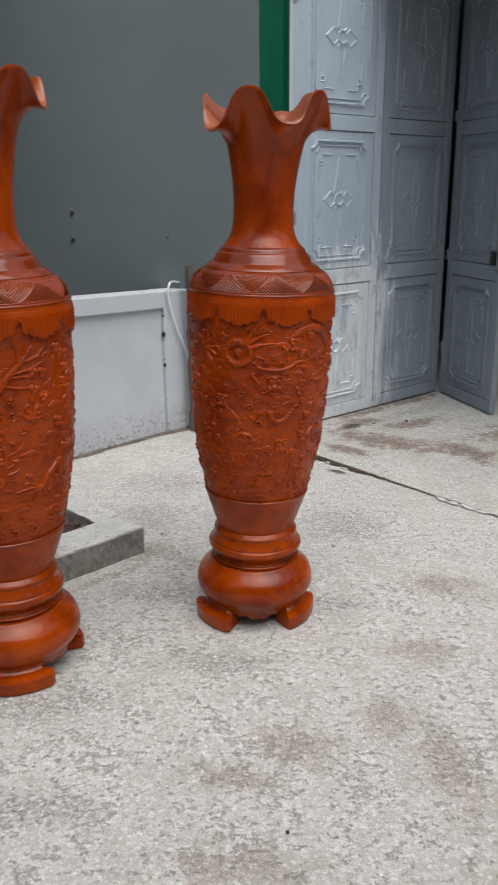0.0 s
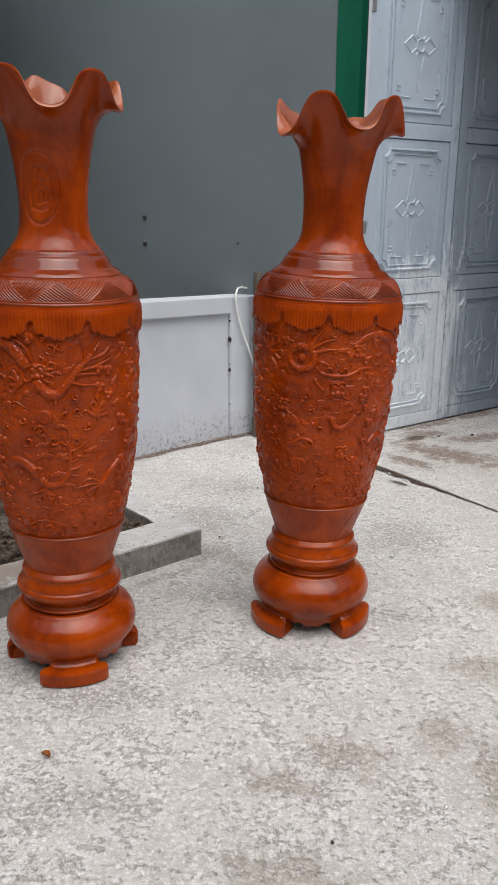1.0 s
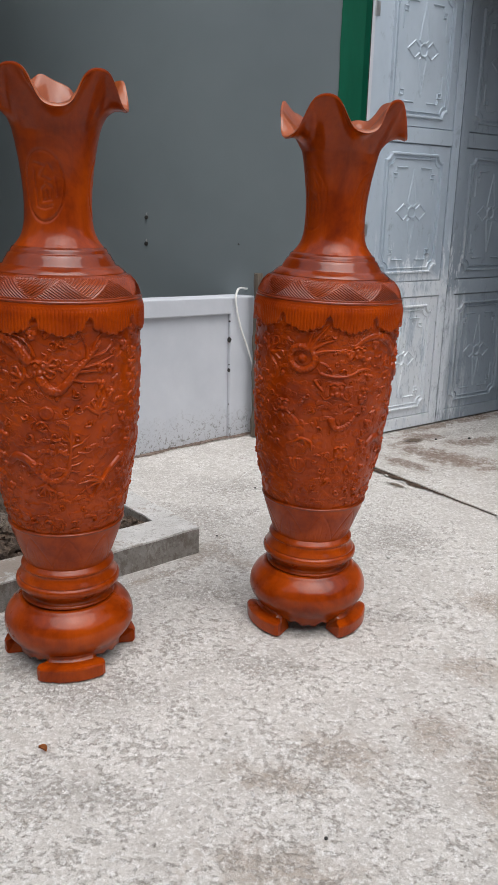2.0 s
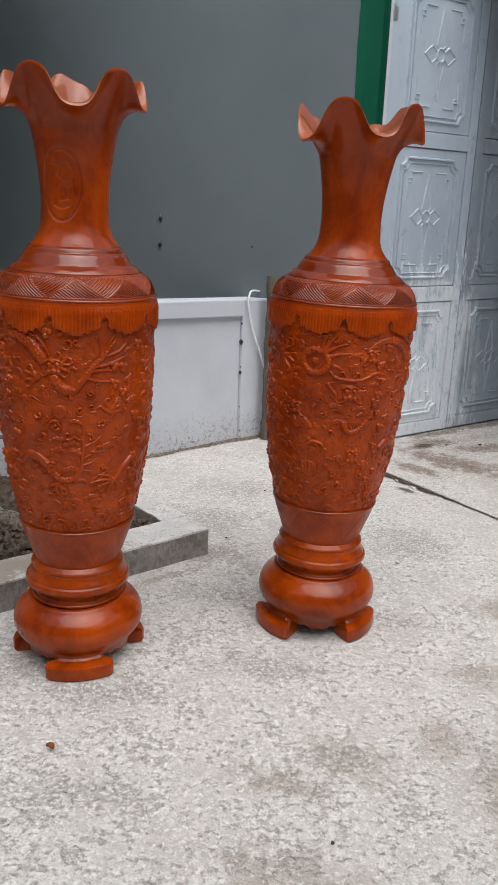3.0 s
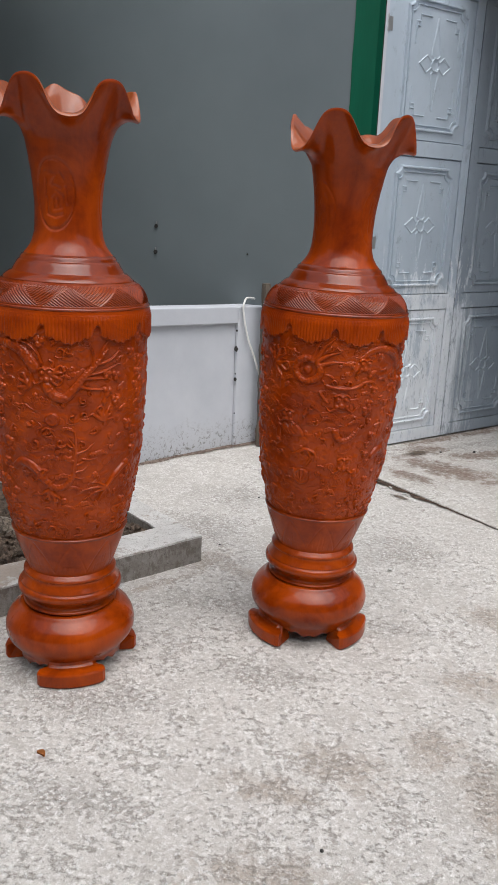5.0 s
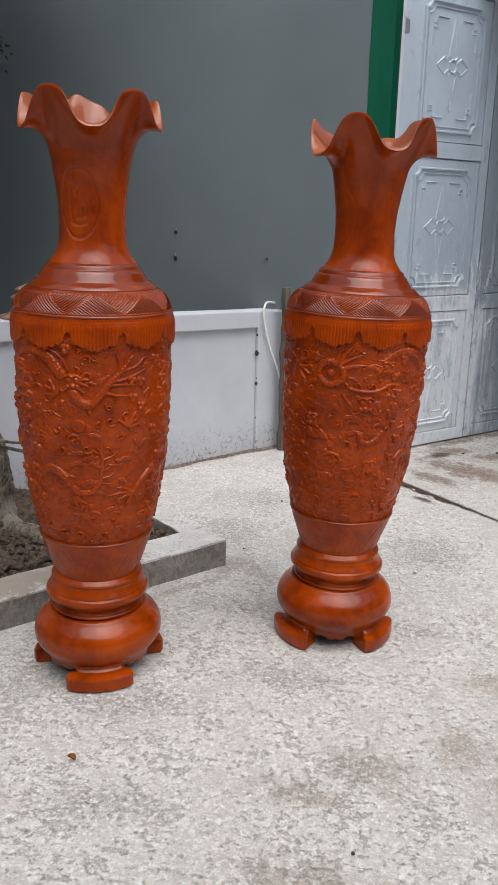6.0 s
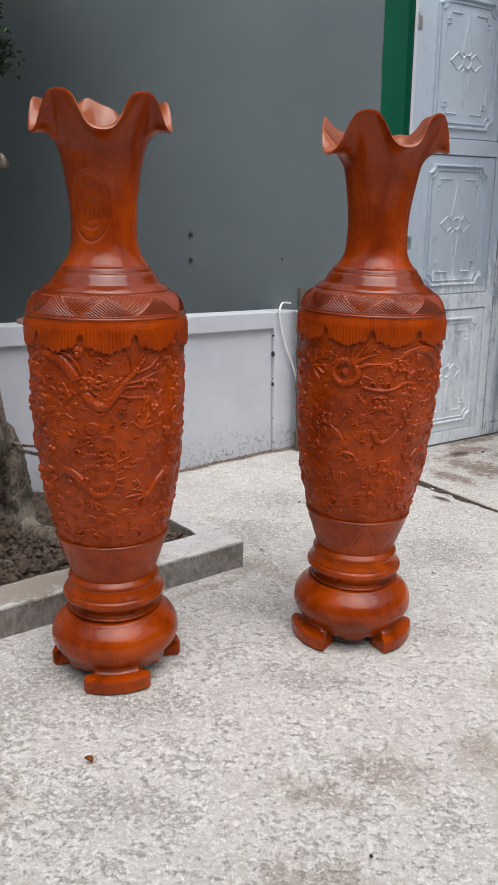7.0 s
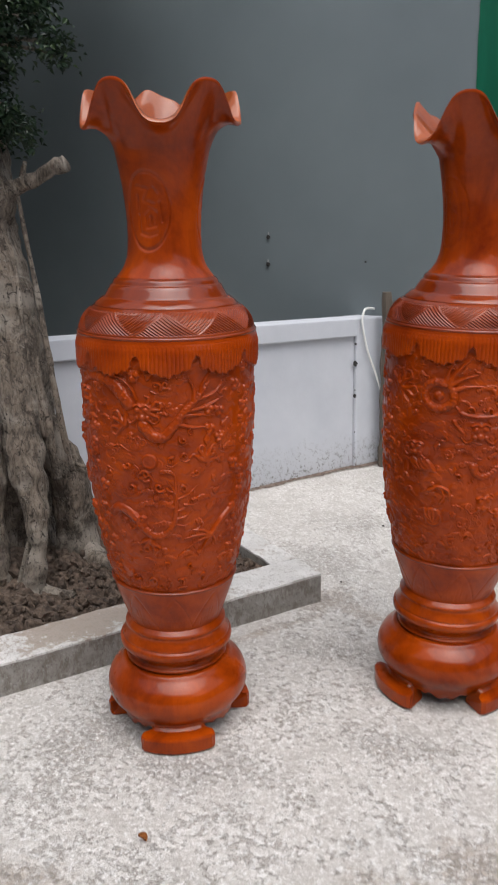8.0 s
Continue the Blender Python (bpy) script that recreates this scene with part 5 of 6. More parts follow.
    lathe("neck_ring", (1.2360, 1.2385, 1.2410, 1.2450, 1.2510, 1.2560, 1.2580, 1.2600, 1.2680, 1.2780, 1.2860, 1.2890, 1.2905, 1.2925, 1.2990, 1.3040, 1.3060, 1.3080),
          (0.1865, 0.1875, 0.1860, 0.1825, 0.1755, 0.1690, 0.1615, 0.1600, 0.1560, 0.1500, 0.1455, 0.1425, 0.1395, 0.1385, 0.1365, 0.1330, 0.1290, 0.1265), MAT_WOOD, root)
    # neck and ruffled lip: five lobes, the rim low and wide between them
    cols, rows = 340, 150
    th = np.repeat((np.arange(cols) * tau / cols)[None], rows, 0)
    nz, nr = np.array(((1.306, 0.1275), (1.320, 0.1160), (1.340, 0.1045), (1.370, 0.0970), (1.420, 0.0945), (1.470, 0.0965), (1.520, 0.1020), (1.575, 0.1110), (1.610, 0.1180))).T
    low = 86
    za = np.linspace(1.306, 1.610, low)
    ca = smooth_curve(list(zip(nz, nr)), 300)
    zt = 1.610
    up = np.linspace(0, 1, rows - low + 1)[1:]
    lobe = np.tanh(1.35 * np.cos(5 * th[0] + pi)) / math.tanh(1.35)
    rim_z = 1.709 + 0.046 * lobe
    for deg, up_ in raised:
        off = (th[0] - radians(deg) + pi) % tau - pi
        rim_z = rim_z + up_ * np.exp(-(off / radians(20)) ** 2)
    rim_r = 0.1935 + 0.0 * lobe
    z, r = np.zeros_like(th), np.zeros_like(th)
    z[:low] = za[:, None]
    r[:low] = np.interp(za, ca[:, 0], ca[:, 1])[:, None]
    high = (1 + lobe) / 2
    for k, v in enumerate(up):
        rise = high * v + (1 - high) * (1 - (1 - v) ** 2.1)
        open_ = high * v ** 1.1 + (1 - high) * (0.35 * v + 0.65 * v ** 1.9)
        droop = -0.007 * (1 - high) ** 2 * np.clip((v - 0.7) / 0.3, 0, 1) ** 1.5
        z[low + k] = zt + (rim_z - zt) * rise + droop
        r[low + k] = 0.118 + (rim_r - 0.118) * open_
    # four engraved roundels on the neck
    cut = np.zeros_like(th)
    for c in (-24, 96, 216):
        x = (((th - radians(c)) + pi) % tau - pi) * 0.072
        y = (z - 1.468) * 0.79
        e = np.abs(np.hypot(x / 0.043, y / 0.073) - 1)
        cut += np.exp(-(e / 0.036) ** 2) * 0.0036
        for pts in (((-0.016, 0.046), (0.004, 0.040), (-0.006, 0.020), (0.014, 0.012)), ((0.012, 0.044), (0.020, 0.030)), ((-0.018, 0.030), (-0.020, 0.004)), ((0.004, 0.008), (0.018, -0.004), (0.016, -0.026), (-0.002, -0.030), (-0.004, -0.008), (0.004, 0.000)),
                    ((0.006, -0.010), (0.008, -0.022)), ((-0.018, -0.006), (-0.016, -0.040), (0.002, -0.046), (0.018, -0.040)), ((0.024, 0.016), (0.028, -0.018))):
            for (ax, ay), (bx, by) in zip(pts, pts[1:]):
                dx, dy = bx - ax, by - ay
                t = np.clip(((x - ax) * dx + (y - ay) * dy) / (dx * dx + dy * dy), 0, 1)
                cut = np.maximum(cut, np.exp(-(np.hypot(x - ax - t * dx, y - ay - t * dy) / 0.0023) ** 2) * 0.0028)
    r = r - cut * cut_deep
    # outside, rolled rim, inside
    thick = 0.011
    dz_, dr_ = np.gradient(z, axis=0), np.gradient(r, axis=0)
    ln = np.hypot(dz_, dr_) + 1e-9
    zi, ri = z + dr_ / ln * thick, r - dz_ / ln * thick
    top_z, top_r = (z[-1] + zi[-1]) / 2 + dz_[-1] / ln[-1] * 0.005, (r[-1] + ri[-1]) / 2 + dr_[-1] / ln[-1] * 0.005
    zall = np.vstack([z, top_z[None], zi[::-1][: rows - 30]])
    rall = np.vstack([r, top_r[None], ri[::-1][: rows - 30]])
    tall = np.vstack([th, th[:1], th[: rows - 30]])
    polar(root, "neck_and_lip", tall[:rows + 1], zall[:rows + 1], rall[:rows + 1], MAT_NECK, "flaring neck with a five-lobed ruffled lip")
    polar(root, "lip_lining", tall[rows:], zall[rows:], rall[rows:], MAT_LINING, "inside of the lip, coloured paler for sky light")
    return root


def vase_stand(m):
    """A squat turned bowl on three curved feet, with a scalloped apron."""
    root = empty("vase_stand", m)
    cols = 180
    th1 = np.arange(cols) * tau / cols
    zs = np.array((0.172, 0.1955, 0.1960, 0.1940, 0.1900, 0.1850, 0.1790, 0.1700, 0.1590, 0.1450, 0.1300, 0.1150, 0.1000, 0.0860, 0.0740, 0.0640, 0.056, 0.048))
    rs = np.array((0.130, 0.1330, 0.1500, 0.1570, 0.1590, 0.1680, 0.1770, 0.1880, 0.1965, 0.2025, 0.2045, 0.2025, 0.1960, 0.1860, 0.1750, 0.1680, 0.1640, 0.1620))
    th = np.repeat(th1[None], len(zs), 0)
    z, r = np.repeat(zs[:, None], cols, 1), np.repeat(rs[:, None], cols, 1)
    a = (th1 / tau * 3 + 0.5) % 1.0 * 2 - 1
    hem = 0.012 * np.clip(1 - np.abs(np.abs(a) - 1) * 3.4, 0, 1) ** 0.6 - 0.004 * np.cos(th1 * 24)
    z[-1] -= hem
    z[-2] -= hem * 0.5
    inner = np.vstack([z[-1:] + 0.004, z[-1:] + 0.05])
    z, r, th = np.vstack([z, inner]), np.vstack([r, r[-1:] - 0.014, r[-1:] - 0.03]), np.vstack([th, th[:2]])
    polar(root, "bowl", th, lift(z), r * 1.012, MAT_STAND)
    for k in range(3):
        c = tau * k / 3
        n, half = 18, radians(30)
        sect = ((0.150, 0.086), (0.178, 0.083), (0.174, 0.070), (0.175, 0.0610), (0.182, 0.0545), (0.2000, 0.0510), (0.2108, 0.0480), (0.2143, 0.0420), (0.2138, 0.0060), (0.2088, 0.0), (0.140, 0.0), (0.136, 0.006))
        verts = []
        for i in range(n + 1):
            q = i / n * 2 - 1
            for rr, zz in sect:
                narrow = 1.0 if zz < 0.053 else 0.82
                aa = c + half * q * narrow
                ro = rr - 0.006 * max(0.0, abs(q) - 0.9) / 0.1
                verts.append((ro * sin(aa), -ro * cos(aa), zz))
        m_ = len(sect)
        faces = [(i * m_ + j, (i + 1) * m_ + j, (i + 1) * m_ + (j + 1) % m_, i * m_ + (j + 1) % m_) for i in range(n) for j in range(m_)]
        faces += [tuple(range(m_)), tuple(range(n * m_, n * m_ + m_))[::-1]]
        bm = bmesh.new()
        vs = [bm.verts.new(v) for v in verts]
        for f in faces:
            bm.faces.new([vs[i] for i in f])
        bmesh.ops.recalc_face_normals(bm, faces=bm.faces[:])
        part("foot", bm, MAT_STAND, root)
    return root


LEFT, RIGHT = Vector((-0.766, 2.267, 0.0)), Vector((0.009, 2.604, 0.0))
FACE_L, FACE_R = 18.5, 0.2


def leaning(at, lean, toward, turn):
    """Stands at a point, turned, and tipped by lean degrees towards a heading."""
    axis = Vector((-sin(radians(toward)), cos(radians(toward)), 0))
    pivot = Vector((at.x, at.y, 0.196))
    return Matrix.Translation(pivot) @ Matrix.Rotation(radians(lean), 4, axis) @ Matrix.Translation((0, 0, -0.196)) @ Matrix.Rotation(radians(turn), 4, "Z")


vase = carved_vase(leaning(LEFT, 1.1, 10, FACE_L), ((144, 0.045), (-146, 0.070), (-166, 0.025), (180, -0.014), (72, 0.012)), 0, 1.25)
tagged(vase, "tall red lacquered wooden vase carved in relief", "vase", "pair of carved vases")
vase2 = carved_vase(leaning(RIGHT, 1.75, 0, FACE_R + 91) @ Matrix.Diagonal((1, 1, 0.986, 1)), ((72, 0.058), (36, 0.016), (144, 0.048), (162, 0.030), (184, -0.045), (-144, -0.012)), -91, 0.45)
tagged(vase2, "tall red lacquered wooden vase carved in relief, leaning slightly", "vase", "pair of carved vases")
stand = vase_stand(pose(LEFT.x, LEFT.y, 0, 0, 0, FACE_L - 1))
tagged(stand, "squat glossy orange-brown wooden stand on curved feet", "vase stand", "pair of vase stands")
copy_thing(stand, pose(RIGHT.x, RIGHT.y, 0, 0, 0, FACE_R + 64))


# ---------------------------------------------------------------- tree in the bed
def fig_tree():
    base = Vector((-1.76, 3.02, 0.05))
    root = empty("fig_tree", Matrix.Translation(base))
    tagged(root, "old fig tree with fused aerial roots and dark leaves", "tree")
    inv = -base

    def limb(name, pts, radii, n=50, sides=20, rough=0.02, seed=1.0, freq=7.0, mat=MAT_BARK):
        v, f = tube([Vector(p) + inv for p in pts], radii, n, sides, rough, seed, freq)
        return mesh_object(name, v, f, mat, root, True)

    limb("trunk", [(-1.84, 3.20, -0.05), (-1.82, 3.17, 0.35), (-1.745, 3.07, 0.68), (-1.70, 3.01, 0.93), (-1.705, 3.00, 1.12), (-1.72, 3.00, 1.32), (-1.71, 3.00, 1.46), (-1.68, 3.00, 1.58), (-1.70, 3.02, 1.80), (-1.82, 3.05, 2.4)], [0.20, 0.195, 0.185, 0.180, 0.170, 0.145, 0.120, 0.100, 0.070, 0.040], 130, 52, 0.012, 1, 9)
    limb("buttress", [(-1.50, 3.11, -0.01), (-1.492, 3.10, 0.14), (-1.490, 3.10, 0.30), (-1.508, 3.09, 0.45), (-1.580, 3.07, 0.64), (-1.66, 3.05, 0.90)], [0.105, 0.084, 0.080, 0.082, 0.072, 0.040], 80, 32, 0.008, 3, 14)
    limb("root", [(-1.535, 2.742, 0.01), (-1.512, 2.755, 0.13), (-1.490, 2.785, 0.27), (-1.512, 2.82, 0.41), (-1.555, 2.86, 0.58), (-1.60, 2.895, 0.80), (-1.635, 2.93, 1.02)], [0.062, 0.043, 0.036, 0.052, 0.080, 0.085, 0.045], 80, 26, 0.009, 5, 12)
    limb("root", [(-1.67, 2.76, 0.02), (-1.668, 2.775, 0.2), (-1.680, 2.80, 0.42), (-1.685, 2.86, 0.68), (-1.70, 2.90, 0.98)], [0.062, 0.042, 0.048, 0.080, 0.060], 60, 22, 0.010, 6, 11)
    limb("root", [(-1.605, 2.77, 0.05), (-1.565, 2.785, 0.18), (-1.515, 2.80, 0.33)], [0.013, 0.0105, 0.012], 30, 10, 0.002, 7)
    limb("root", [(-1.06, 2.98, 0.05), (-1.20, 3.00, 0.085), (-1.33, 3.03, 0.105), (-1.47, 3.08, 0.12)], [0.022, 0.036, 0.046, 0.060], 50, 16, 0.008, 8, 12)
    limb("root", [(-1.30, 2.80, 0.06), (-1.40, 2.77, 0.075), (-1.50, 2.76, 0.09)], [0.012, 0.022, 0.040], 30, 14, 0.006, 9)
    # strands fused to the front of the trunk, with slits between them
    for x0, y0, z0, x1, y1, z1, r in ((-1.560, 2.905, 1.00, -1.515, 2.860, 0.52, 0.026), (-1.615, 2.865, 1.06, -1.570, 2.815, 0.50, 0.028), (-1.665, 2.850, 1.02, -1.640, 2.790, 0.44, 0.030), (-1.535, 2.955, 0.92, -1.478, 2.960, 0.48, 0.024), (-1.585, 2.880, 0.92, -1.545, 2.835, 0.46, 0.020)):
        limb("root", [(x0, y0 + 0.03, z0 + 0.12), (x0, y0, z0), ((x0 + x1) / 2 + 0.006, (y0 + y1) / 2 - 0.012, (z0 + z1) / 2), (x1, y1, z1)], [r * 0.4, r, r * 1.1, r * 0.7], 50, 14, 0.005, 20 + x0 * 9, 16)
    limb("aerial_root", [(-1.545, 2.975, 1.54), (-1.530, 2.970, 1.42), (-1.503, 2.970, 1.208), (-1.484, 2.970, 1.017), (-1.466, 2.975, 0.819), (-1.447, 2.985, 0.615), (-1.442, 3.01, 0.50)], [0.008, 0.0095, 0.0105, 0.0115, 0.0125, 0.014, 0.012], 70, 12, 0.0015, 10)
    limb("aerial_root", [(-1.565, 2.94, 1.30), (-1.548, 2.925, 1.10), (-1.530, 2.915, 0.88), (-1.500, 2.92, 0.66)], [0.008, 0.012, 0.014, 0.012], 40, 12, 0.003, 12)
    limb("twig", [(-1.12, 3.12, 0.455), (-1.26, 3.10, 0.452), (-1.40, 3.08, 0.468), (-1.53, 3.05, 0.525)], [0.006, 0.008, 0.009, 0.011], 30, 8, 0.003, 14)
    limb("twig", [(-1.30, 3.06, 0.500), (-1.42, 3.06, 0.505), (-1.52, 3.05, 0.540)], [0.004, 0.006, 0.008], 24, 8, 0.002, 15)
    # lopped branch and a dead spur
    limb("cut_branch", [(-1.66, 3.0, 1.50), (-1.595, 2.99, 1.555), (-1.535, 2.99, 1.582), (-1.45, 2.99, 1.614), (-1.358, 2.99, 1.652)], [0.080, 0.044, 0.029, 0.026, 0.026], 50, 16, 0.007, 15, 18)
    limb("cut_branch", [(-1.536, 2.985, 1.57), (-1.522, 2.98, 1.615), (-1.507, 2.98, 1.660)], [0.014, 0.010, 0.008], 14, 8, 0.002, 16)
    limb("cut_branch", [(-1.66, 2.96, 1.52), (-1.63, 2.95, 1.64)], [0.028, 0.016], 14, 10, 0.005, 17)
    rng = random.Random(21)
    crown, twigs = [], []
    hubs = []
    # unseen crown over the bed, above head height, added to shade the grey wall
    for _ in range(230):
        a, d = rng.uniform(0, tau), math.sqrt(rng.random())
        x, y = -2.70 + 1.20 * d * cos(a), 3.95 + 1.20 * d * sin(a)
        low = 2.50 + 0.25 * max(0.0, y - 3.0)
        hubs.append(Vector((x, y, low + rng.uniform(0.0, 1.0) * (1.15 - 0.7 * d))))
    # more unseen foliage just left of the view, to darken the wall
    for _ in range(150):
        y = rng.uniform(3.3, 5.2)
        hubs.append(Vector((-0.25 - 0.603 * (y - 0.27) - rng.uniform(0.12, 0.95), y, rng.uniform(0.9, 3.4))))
    # two hanging clumps beside the lopped branch
    low_clump = []
    for _ in range(34):
        a, d = rng.uniform(0, tau), math.sqrt(rng.random())
        low_clump.append(Vector((-1.66 + 0.29 * d * cos(a), 2.97 + 0.10 * sin(a * 3), 2.13 + 0.17 * d * sin(a))))
    for _ in range(13):
        a, d = rng.uniform(0, tau), math.sqrt(rng.random())
        low_clump.append(Vector((-1.565 + 0.15 * d * cos(a), 2.96 + 0.06 * sin(a * 3), 1.785 + 0.045 * d * sin(a))))
    low_clump += [Vector((-1.36, 2.97, 2.0)), Vector((-1.33, 2.97, 2.03)), Vector((-1.62, 2.96, 1.90)), Vector((-1.70, 2.96, 1.88))]
    hubs += low_clump
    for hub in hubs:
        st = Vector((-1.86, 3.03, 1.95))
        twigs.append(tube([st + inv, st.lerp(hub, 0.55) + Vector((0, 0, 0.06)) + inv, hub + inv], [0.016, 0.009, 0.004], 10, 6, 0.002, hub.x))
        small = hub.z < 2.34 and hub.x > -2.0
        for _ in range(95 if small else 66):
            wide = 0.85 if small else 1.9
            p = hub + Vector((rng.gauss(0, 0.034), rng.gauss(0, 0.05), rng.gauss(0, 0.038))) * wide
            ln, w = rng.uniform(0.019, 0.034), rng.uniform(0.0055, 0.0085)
            # unseen leaves are enlarged to block more light
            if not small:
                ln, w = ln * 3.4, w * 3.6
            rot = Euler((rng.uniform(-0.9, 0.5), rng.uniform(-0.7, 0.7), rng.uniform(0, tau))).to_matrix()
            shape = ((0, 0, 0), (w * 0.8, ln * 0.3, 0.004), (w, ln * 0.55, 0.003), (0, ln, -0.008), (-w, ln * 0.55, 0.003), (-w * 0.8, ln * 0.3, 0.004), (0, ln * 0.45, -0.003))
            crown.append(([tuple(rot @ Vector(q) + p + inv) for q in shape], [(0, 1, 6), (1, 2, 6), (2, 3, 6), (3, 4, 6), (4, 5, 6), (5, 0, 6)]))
    twigs.append(tube([Vector((-1.62, 2.97, 2.05)) + inv, Vector((-1.50, 2.96, 2.16)) + inv, Vector((-1.37, 2.95, 2.30)) + inv], [0.003, 0.0025, 0.002], 10, 6))
    v, f = joined(twigs)
    mesh_object("twig", v, f, MAT_BARK, root, True)
    v, f = joined(crown)
    mesh_object("crown", v, f, MAT_LEAF, root, False, "crown of small dark glossy leaves with unseen shading foliage")


fig_tree()


# ---------------------------------------------------------------- small things
def stick():
    """A weathered stake behind the end post."""
    v, f = tube([(0, 0, 0), (0.004, 0, 0.5), (0.0, 0.0, 1.03)], [0.033, 0.032, 0.030], 30, 10, 0.006, 3)
    ob = mesh_object("stake", v, f, MAT_STICK)
    ob.matrix_world = pose(-0.358, 4.885, 0.0)
    tagged(ob, "weathered grey wooden stake beside the low wall's post", "stake")


stick()


def cable():
    pts = [par(0.88, -0.03) + (0.35,), par(0.80, -0.03) + (0.55,), par(0.735, -0.025) + (0.70,), par(0.695, -0.022) + (0.86,), par(0.715, -0.01) + (0.925,), par(0.775, 0.03) + (0.935,), par(0.85, 0.06) + (0.925,), par(0.96, 0.10) + (0.905,)]
    v, f = tube(pts, [0.0062] * 8, 90, 12)
    ob = mesh_object("cable", v, f, MAT_CABLE, None, True)
    tagged(ob, "white plastic cable looped over the low wall's post", "cable")


cable()


def lantern():
    """Tiered terracotta ornament on the capping."""
    x, y = par(-0.716, 0.06)
    root = empty("terracotta_ornament", pose(x, y, 0.9292) @ Matrix.Diagonal((0.90, 0.90, 0.88, 1)))
    tagged(root, "dusty tiered terracotta ornament on the low wall's capping", "ornament")
    lathe("base_tier", (0, 0.003, 0.012, 0.018, 0.022, 0.034, 0.046, 0.052), (0.20, 0.230, 0.233, 0.228, 0.205, 0.190, 0.170, 0.165), MAT_TERRA, root, 48)
    lathe("drum", (0.050, 0.053, 0.106, 0.112), (0.158, 0.163, 0.156, 0.150), MAT_TERRA, root, 48)
    # solid dark blocks stand in for the shade inside the slots
    for k in range(22):
        bm = bmesh.new()
        box(bm, -0.008, -0.004, -0.014, 0.008, 0.004, 0.014, 0.002)
        a = tau * k / 22
        bmesh.ops.transform(bm, matrix=Matrix.Translation((0.158 * cos(a), 0.158 * sin(a), 0.080)) @ Matrix.Rotation(a + pi / 2, 4, "Z"), verts=bm.verts[:])
        part("slot", bm, MAT_DARKBIT, root)
    lathe("roof_tier", (0.108, 0.110, 0.118, 0.126, 0.138, 0.150, 0.154, 0.164, 0.170, 0.184, 0.200, 0.212, 0.216), (0.14, 0.166, 0.169, 0.160, 0.138, 0.128, 0.140, 0.142, 0.134, 0.100, 0.060, 0.036, 0.022), MAT_TERRA, root, 48)
    lathe("knob", (0.210, 0.218, 0.228, 0.238, 0.246, 0.250), (0.014, 0.019, 0.023, 0.022, 0.014, 0.0), MAT_TERRA, root, 24)


lantern()


def fallen_leaf():
    bm = bmesh.new()
    n = 7
    rows = []
    for i in range(n):
        t = i / (n - 1)
        w = 0.014 * sin(pi * min(1, 0.08 + t * 0.92)) ** 0.8
        rows.append([bm.verts.new((s * w, 0.045 * t - 0.022, 0.006 + 0.012 * (s * s) + 0.006 * sin(t * 3))) for s in (-1, -0.4, 0.4, 1)])
    for a, b in zip(rows, rows[1:]):
        for k in range(3):
            bm.faces.new((a[k], a[k + 1], b[k + 1], b[k]))
    bmesh.ops.solidify(bm, geom=bm.faces[:], thickness=0.0012)
    ob = part("fallen_leaf", bm, MAT_DRYLEAF, None)
    ob.matrix_world = pose(-0.685, 1.741, 0.001, 0, 8, 70) @ Matrix.Diagonal((0.72, 0.60, 0.8, 1))
    tagged(ob, "curled dry orange leaf lying on the concrete", "leaf")


fallen_leaf()


def pebbles():
    rng = random.Random(9)
    spots = [(0.351, 3.120, 0.009, MAT_PEBBLE), (0.079, 1.517, 0.0045, MAT_DARKBIT), (1.02, 5.0, 0.010, MAT_DARKBIT), (0.80, 4.95, 0.008, MAT_DARKBIT), (-0.40, 3.25, 0.005, MAT_DARKBIT), (-0.28, 3.9, 0.006, MAT_DARKBIT)]
    for x, y, r, mat in spots:
        bm = bmesh.new()
        bmesh.ops.create_icosphere(bm, subdivisions=2, radius=r)
        for v in bm.verts:
            v.co *= 1 + 0.35 * noise.noise(v.co * 90 + Vector((x, y, 0)))
            v.co.z *= 0.6
        ob = part("pebble", bm, mat)
        ob.matrix_world = pose(x, y, r * 0.5 + (0.009 if y > 4.9 else 0), 0, 0, rng.uniform(0, 360))
        tagged(ob, "pale chip of stone on the concrete" if mat is MAT_PEBBLE else "dark crumb of grit on the concrete", "pebble")


pebbles()


def flat_patch(x, y, rx, ry, turn, z, mat, name, label, category, seed):
    """An uneven thin patch lying on the concrete, thicker in the middle."""
    rng = random.Random(seed)
    k, rings = 40, 4
    verts, faces = [(0, 0, 0.0015)], []
    wob = [1 + 0.45 * noise.noise(Vector((cos(tau * i / k) * 1.6, sin(tau * i / k) * 1.6, seed))) + 0.10 * rng.uniform(-1, 1) for i in range(k)]
    for q in range(1, rings + 1):
        for i in range(k):
            a = tau * i / k
            f = q / rings
            verts.append((rx * wob[i] * f * cos(a), ry * wob[i] * f * sin(a), 0.0015 * (1 - f * f)))
    faces += [(0, 1 + i, 1 + (i + 1) % k) for i in range(k)]
    for q in range(rings - 1):
        faces += [(1 + q * k + i, 1 + (q + 1) * k + i, 1 + (q + 1) * k + (i + 1) % k, 1 + q * k + (i + 1) % k) for i in range(k)]
    ob = mesh_object(name, verts, faces, mat, None, True)
    ob.matrix_world = pose(x, y, z, 0, 0, turn)
    tagged(ob, label, category)


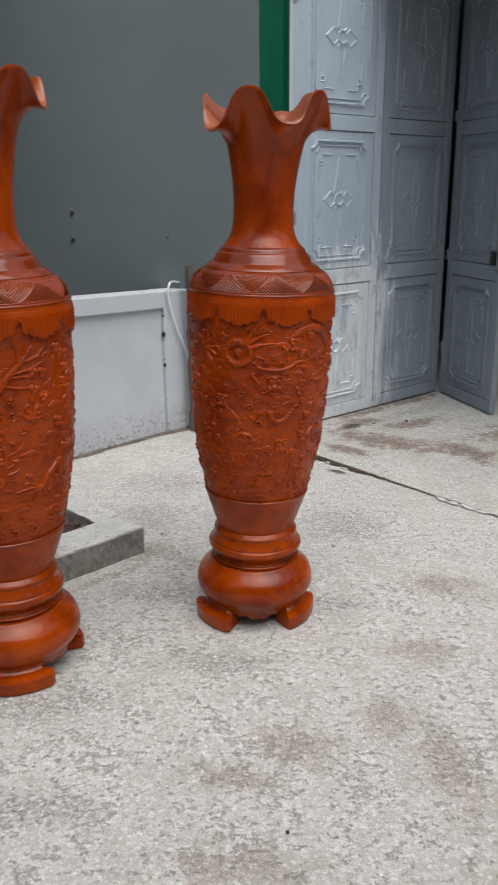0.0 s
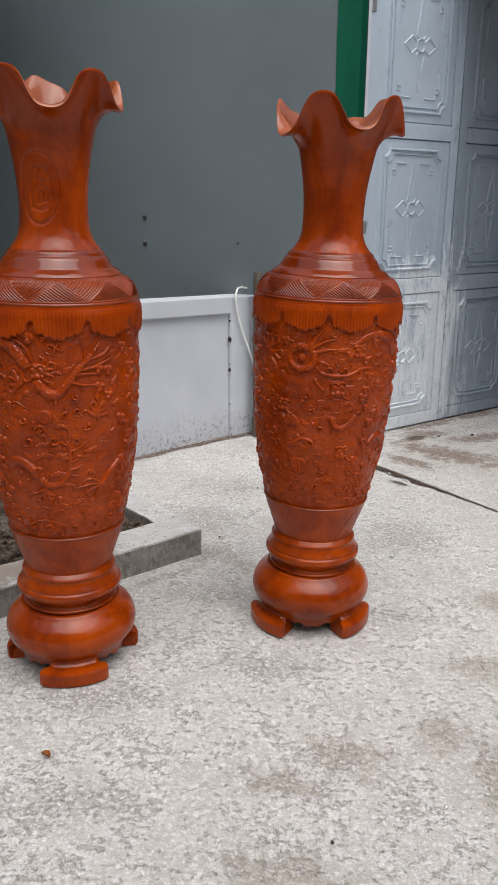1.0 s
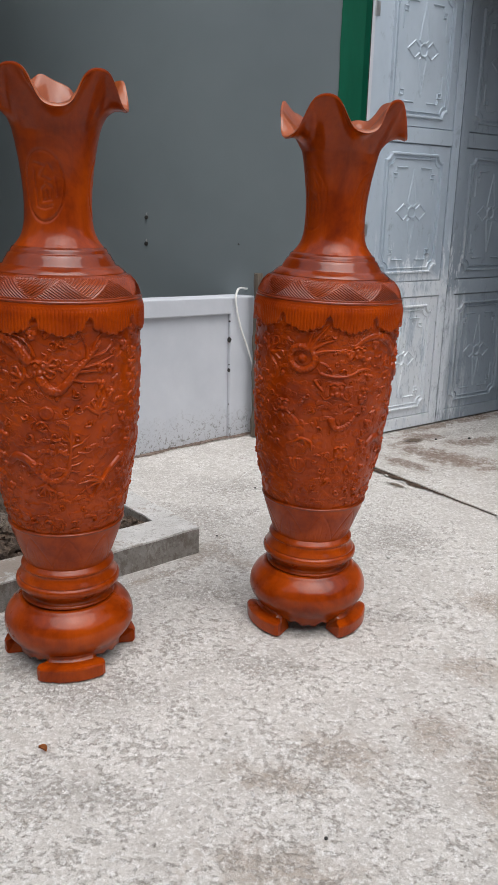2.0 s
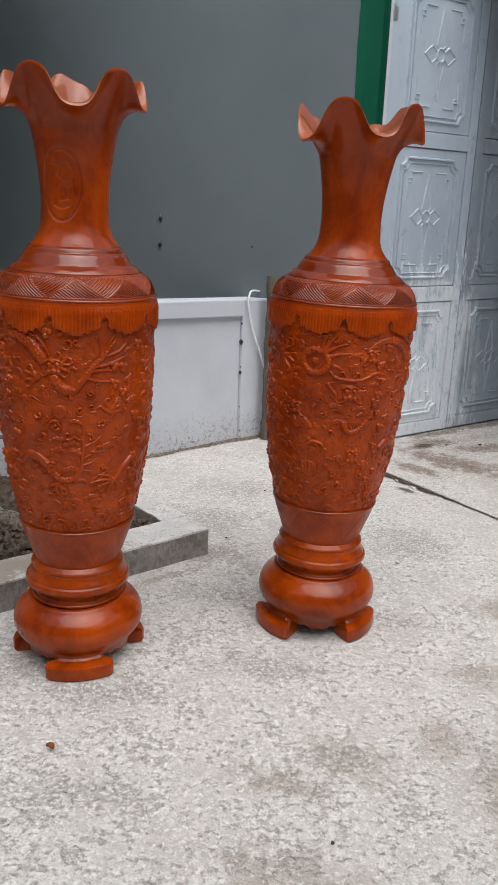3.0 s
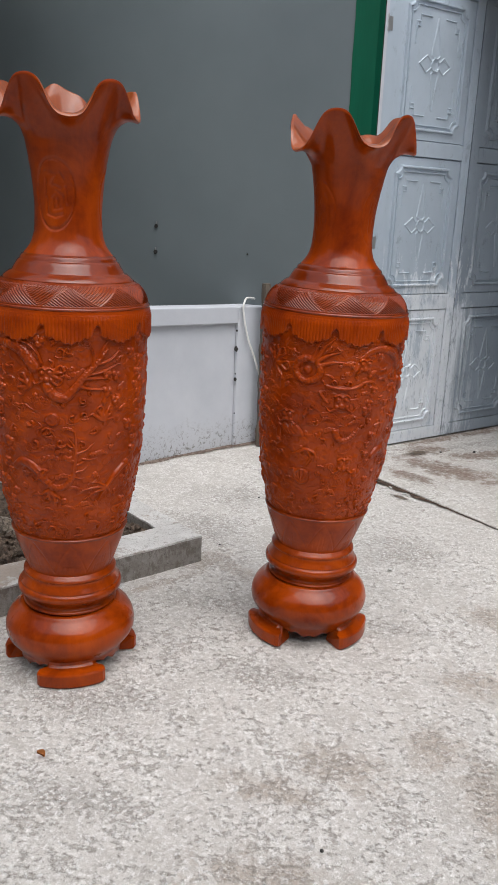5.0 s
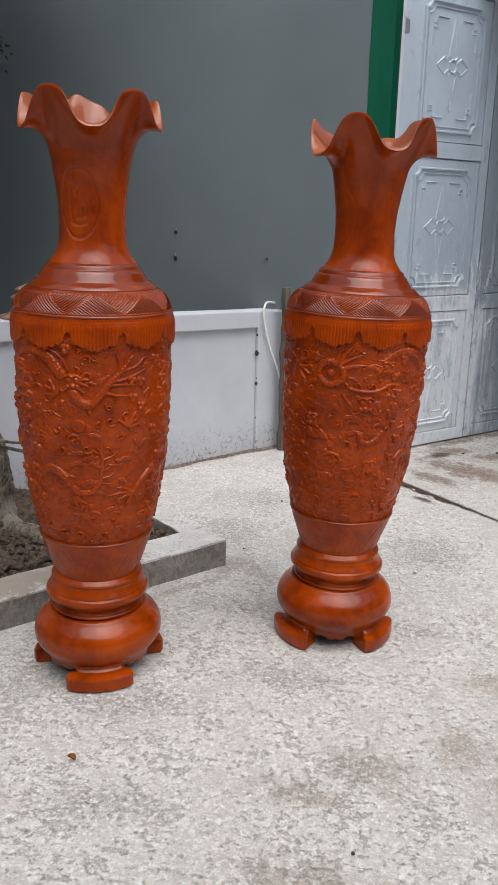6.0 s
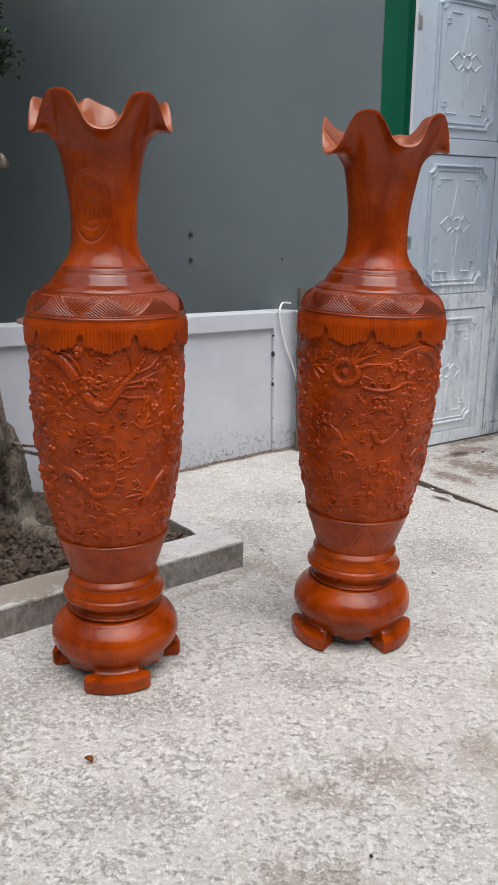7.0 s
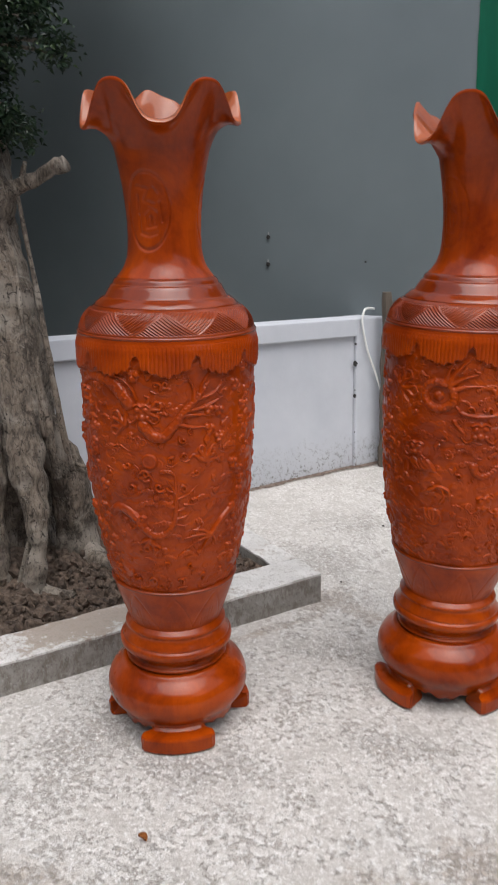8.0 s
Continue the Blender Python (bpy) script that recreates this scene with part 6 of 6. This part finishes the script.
def mud(name, rx, ry):
    """Dried mud that thins out to nothing in a ragged fringe."""
    m = material(name, (0.16, 0.13, 0.085), 0.95)
    n = Nodes(m)
    n.colour(n.mix(n.ramp(n.noise(40, 5, 0.7), (0.35, 0.0), (0.65, 1.0)), (0.085, 0.062, 0.042), (0.22, 0.17, 0.125)))
    n.bump(n.noise(90, 4, 0.7), 0.5, 0.004)
    q, r = n.math("MULTIPLY", n.axis(0), 1 / rx), n.math("MULTIPLY", n.axis(1), 1 / ry)
    far = n.math("SQRT", n.math("ADD", n.math("MULTIPLY", q, q), n.math("MULTIPLY", r, r)))
    edge = n.math("ADD", far, n.math("MULTIPLY", n.math("SUBTRACT", n.noise(26, 6, 0.75), 0.5), 1.6))
    n.link(n.ramp(edge, (0.30, 0.9), (0.85, 0.0)), n.b.inputs["Alpha"])
    return m


MAT_MOSS = mud("dried_mud", 0.105, 0.055)
MAT_MOSS_2 = mud("dried_dark_mud", 0.085, 0.035)
flat_patch(0.655, 4.905, 0.105, 0.050, 30, 0.0105, MAT_MOSS, "mud_patch", "dried brown mud patch on the porch slab", "mud", 3)
flat_patch(0.47, 4.06, 0.085, 0.035, -48, 0.0005, MAT_MOSS_2, "mud_patch", "dried brown mud beside the slab joint", "mud", 5)


def slab_flakes():
    """Broken pale flakes lying along the joint."""
    rng = random.Random(12)
    for x, y, r in ((0.935, 3.630, 0.040), (0.985, 3.575, 0.034), (1.035, 3.525, 0.048), (1.09, 3.465, 0.040), (0.965, 3.585, 0.020), (1.06, 3.51, 0.022), (0.43, 4.20, 0.016), (0.50, 4.11, 0.014)):
        bm = bmesh.new()
        k = 9
        pts = [(r * rng.uniform(0.55, 1.1) * cos(tau * i / k), 0.5 * r * rng.uniform(0.5, 1.1) * sin(tau * i / k)) for i in range(k)]
        prism(bm, pts, 0.0, 0.006)
        ob = part("concrete_flake", bm, MAT_KERB)
        ob.matrix_world = pose(x, y, 0.001, rng.uniform(-4, 4), rng.uniform(-4, 4), -50 + rng.uniform(-20, 20))
        tagged(ob, "broken pale concrete flake lying in the joint", "flake", "flakes along the joint")


slab_flakes()
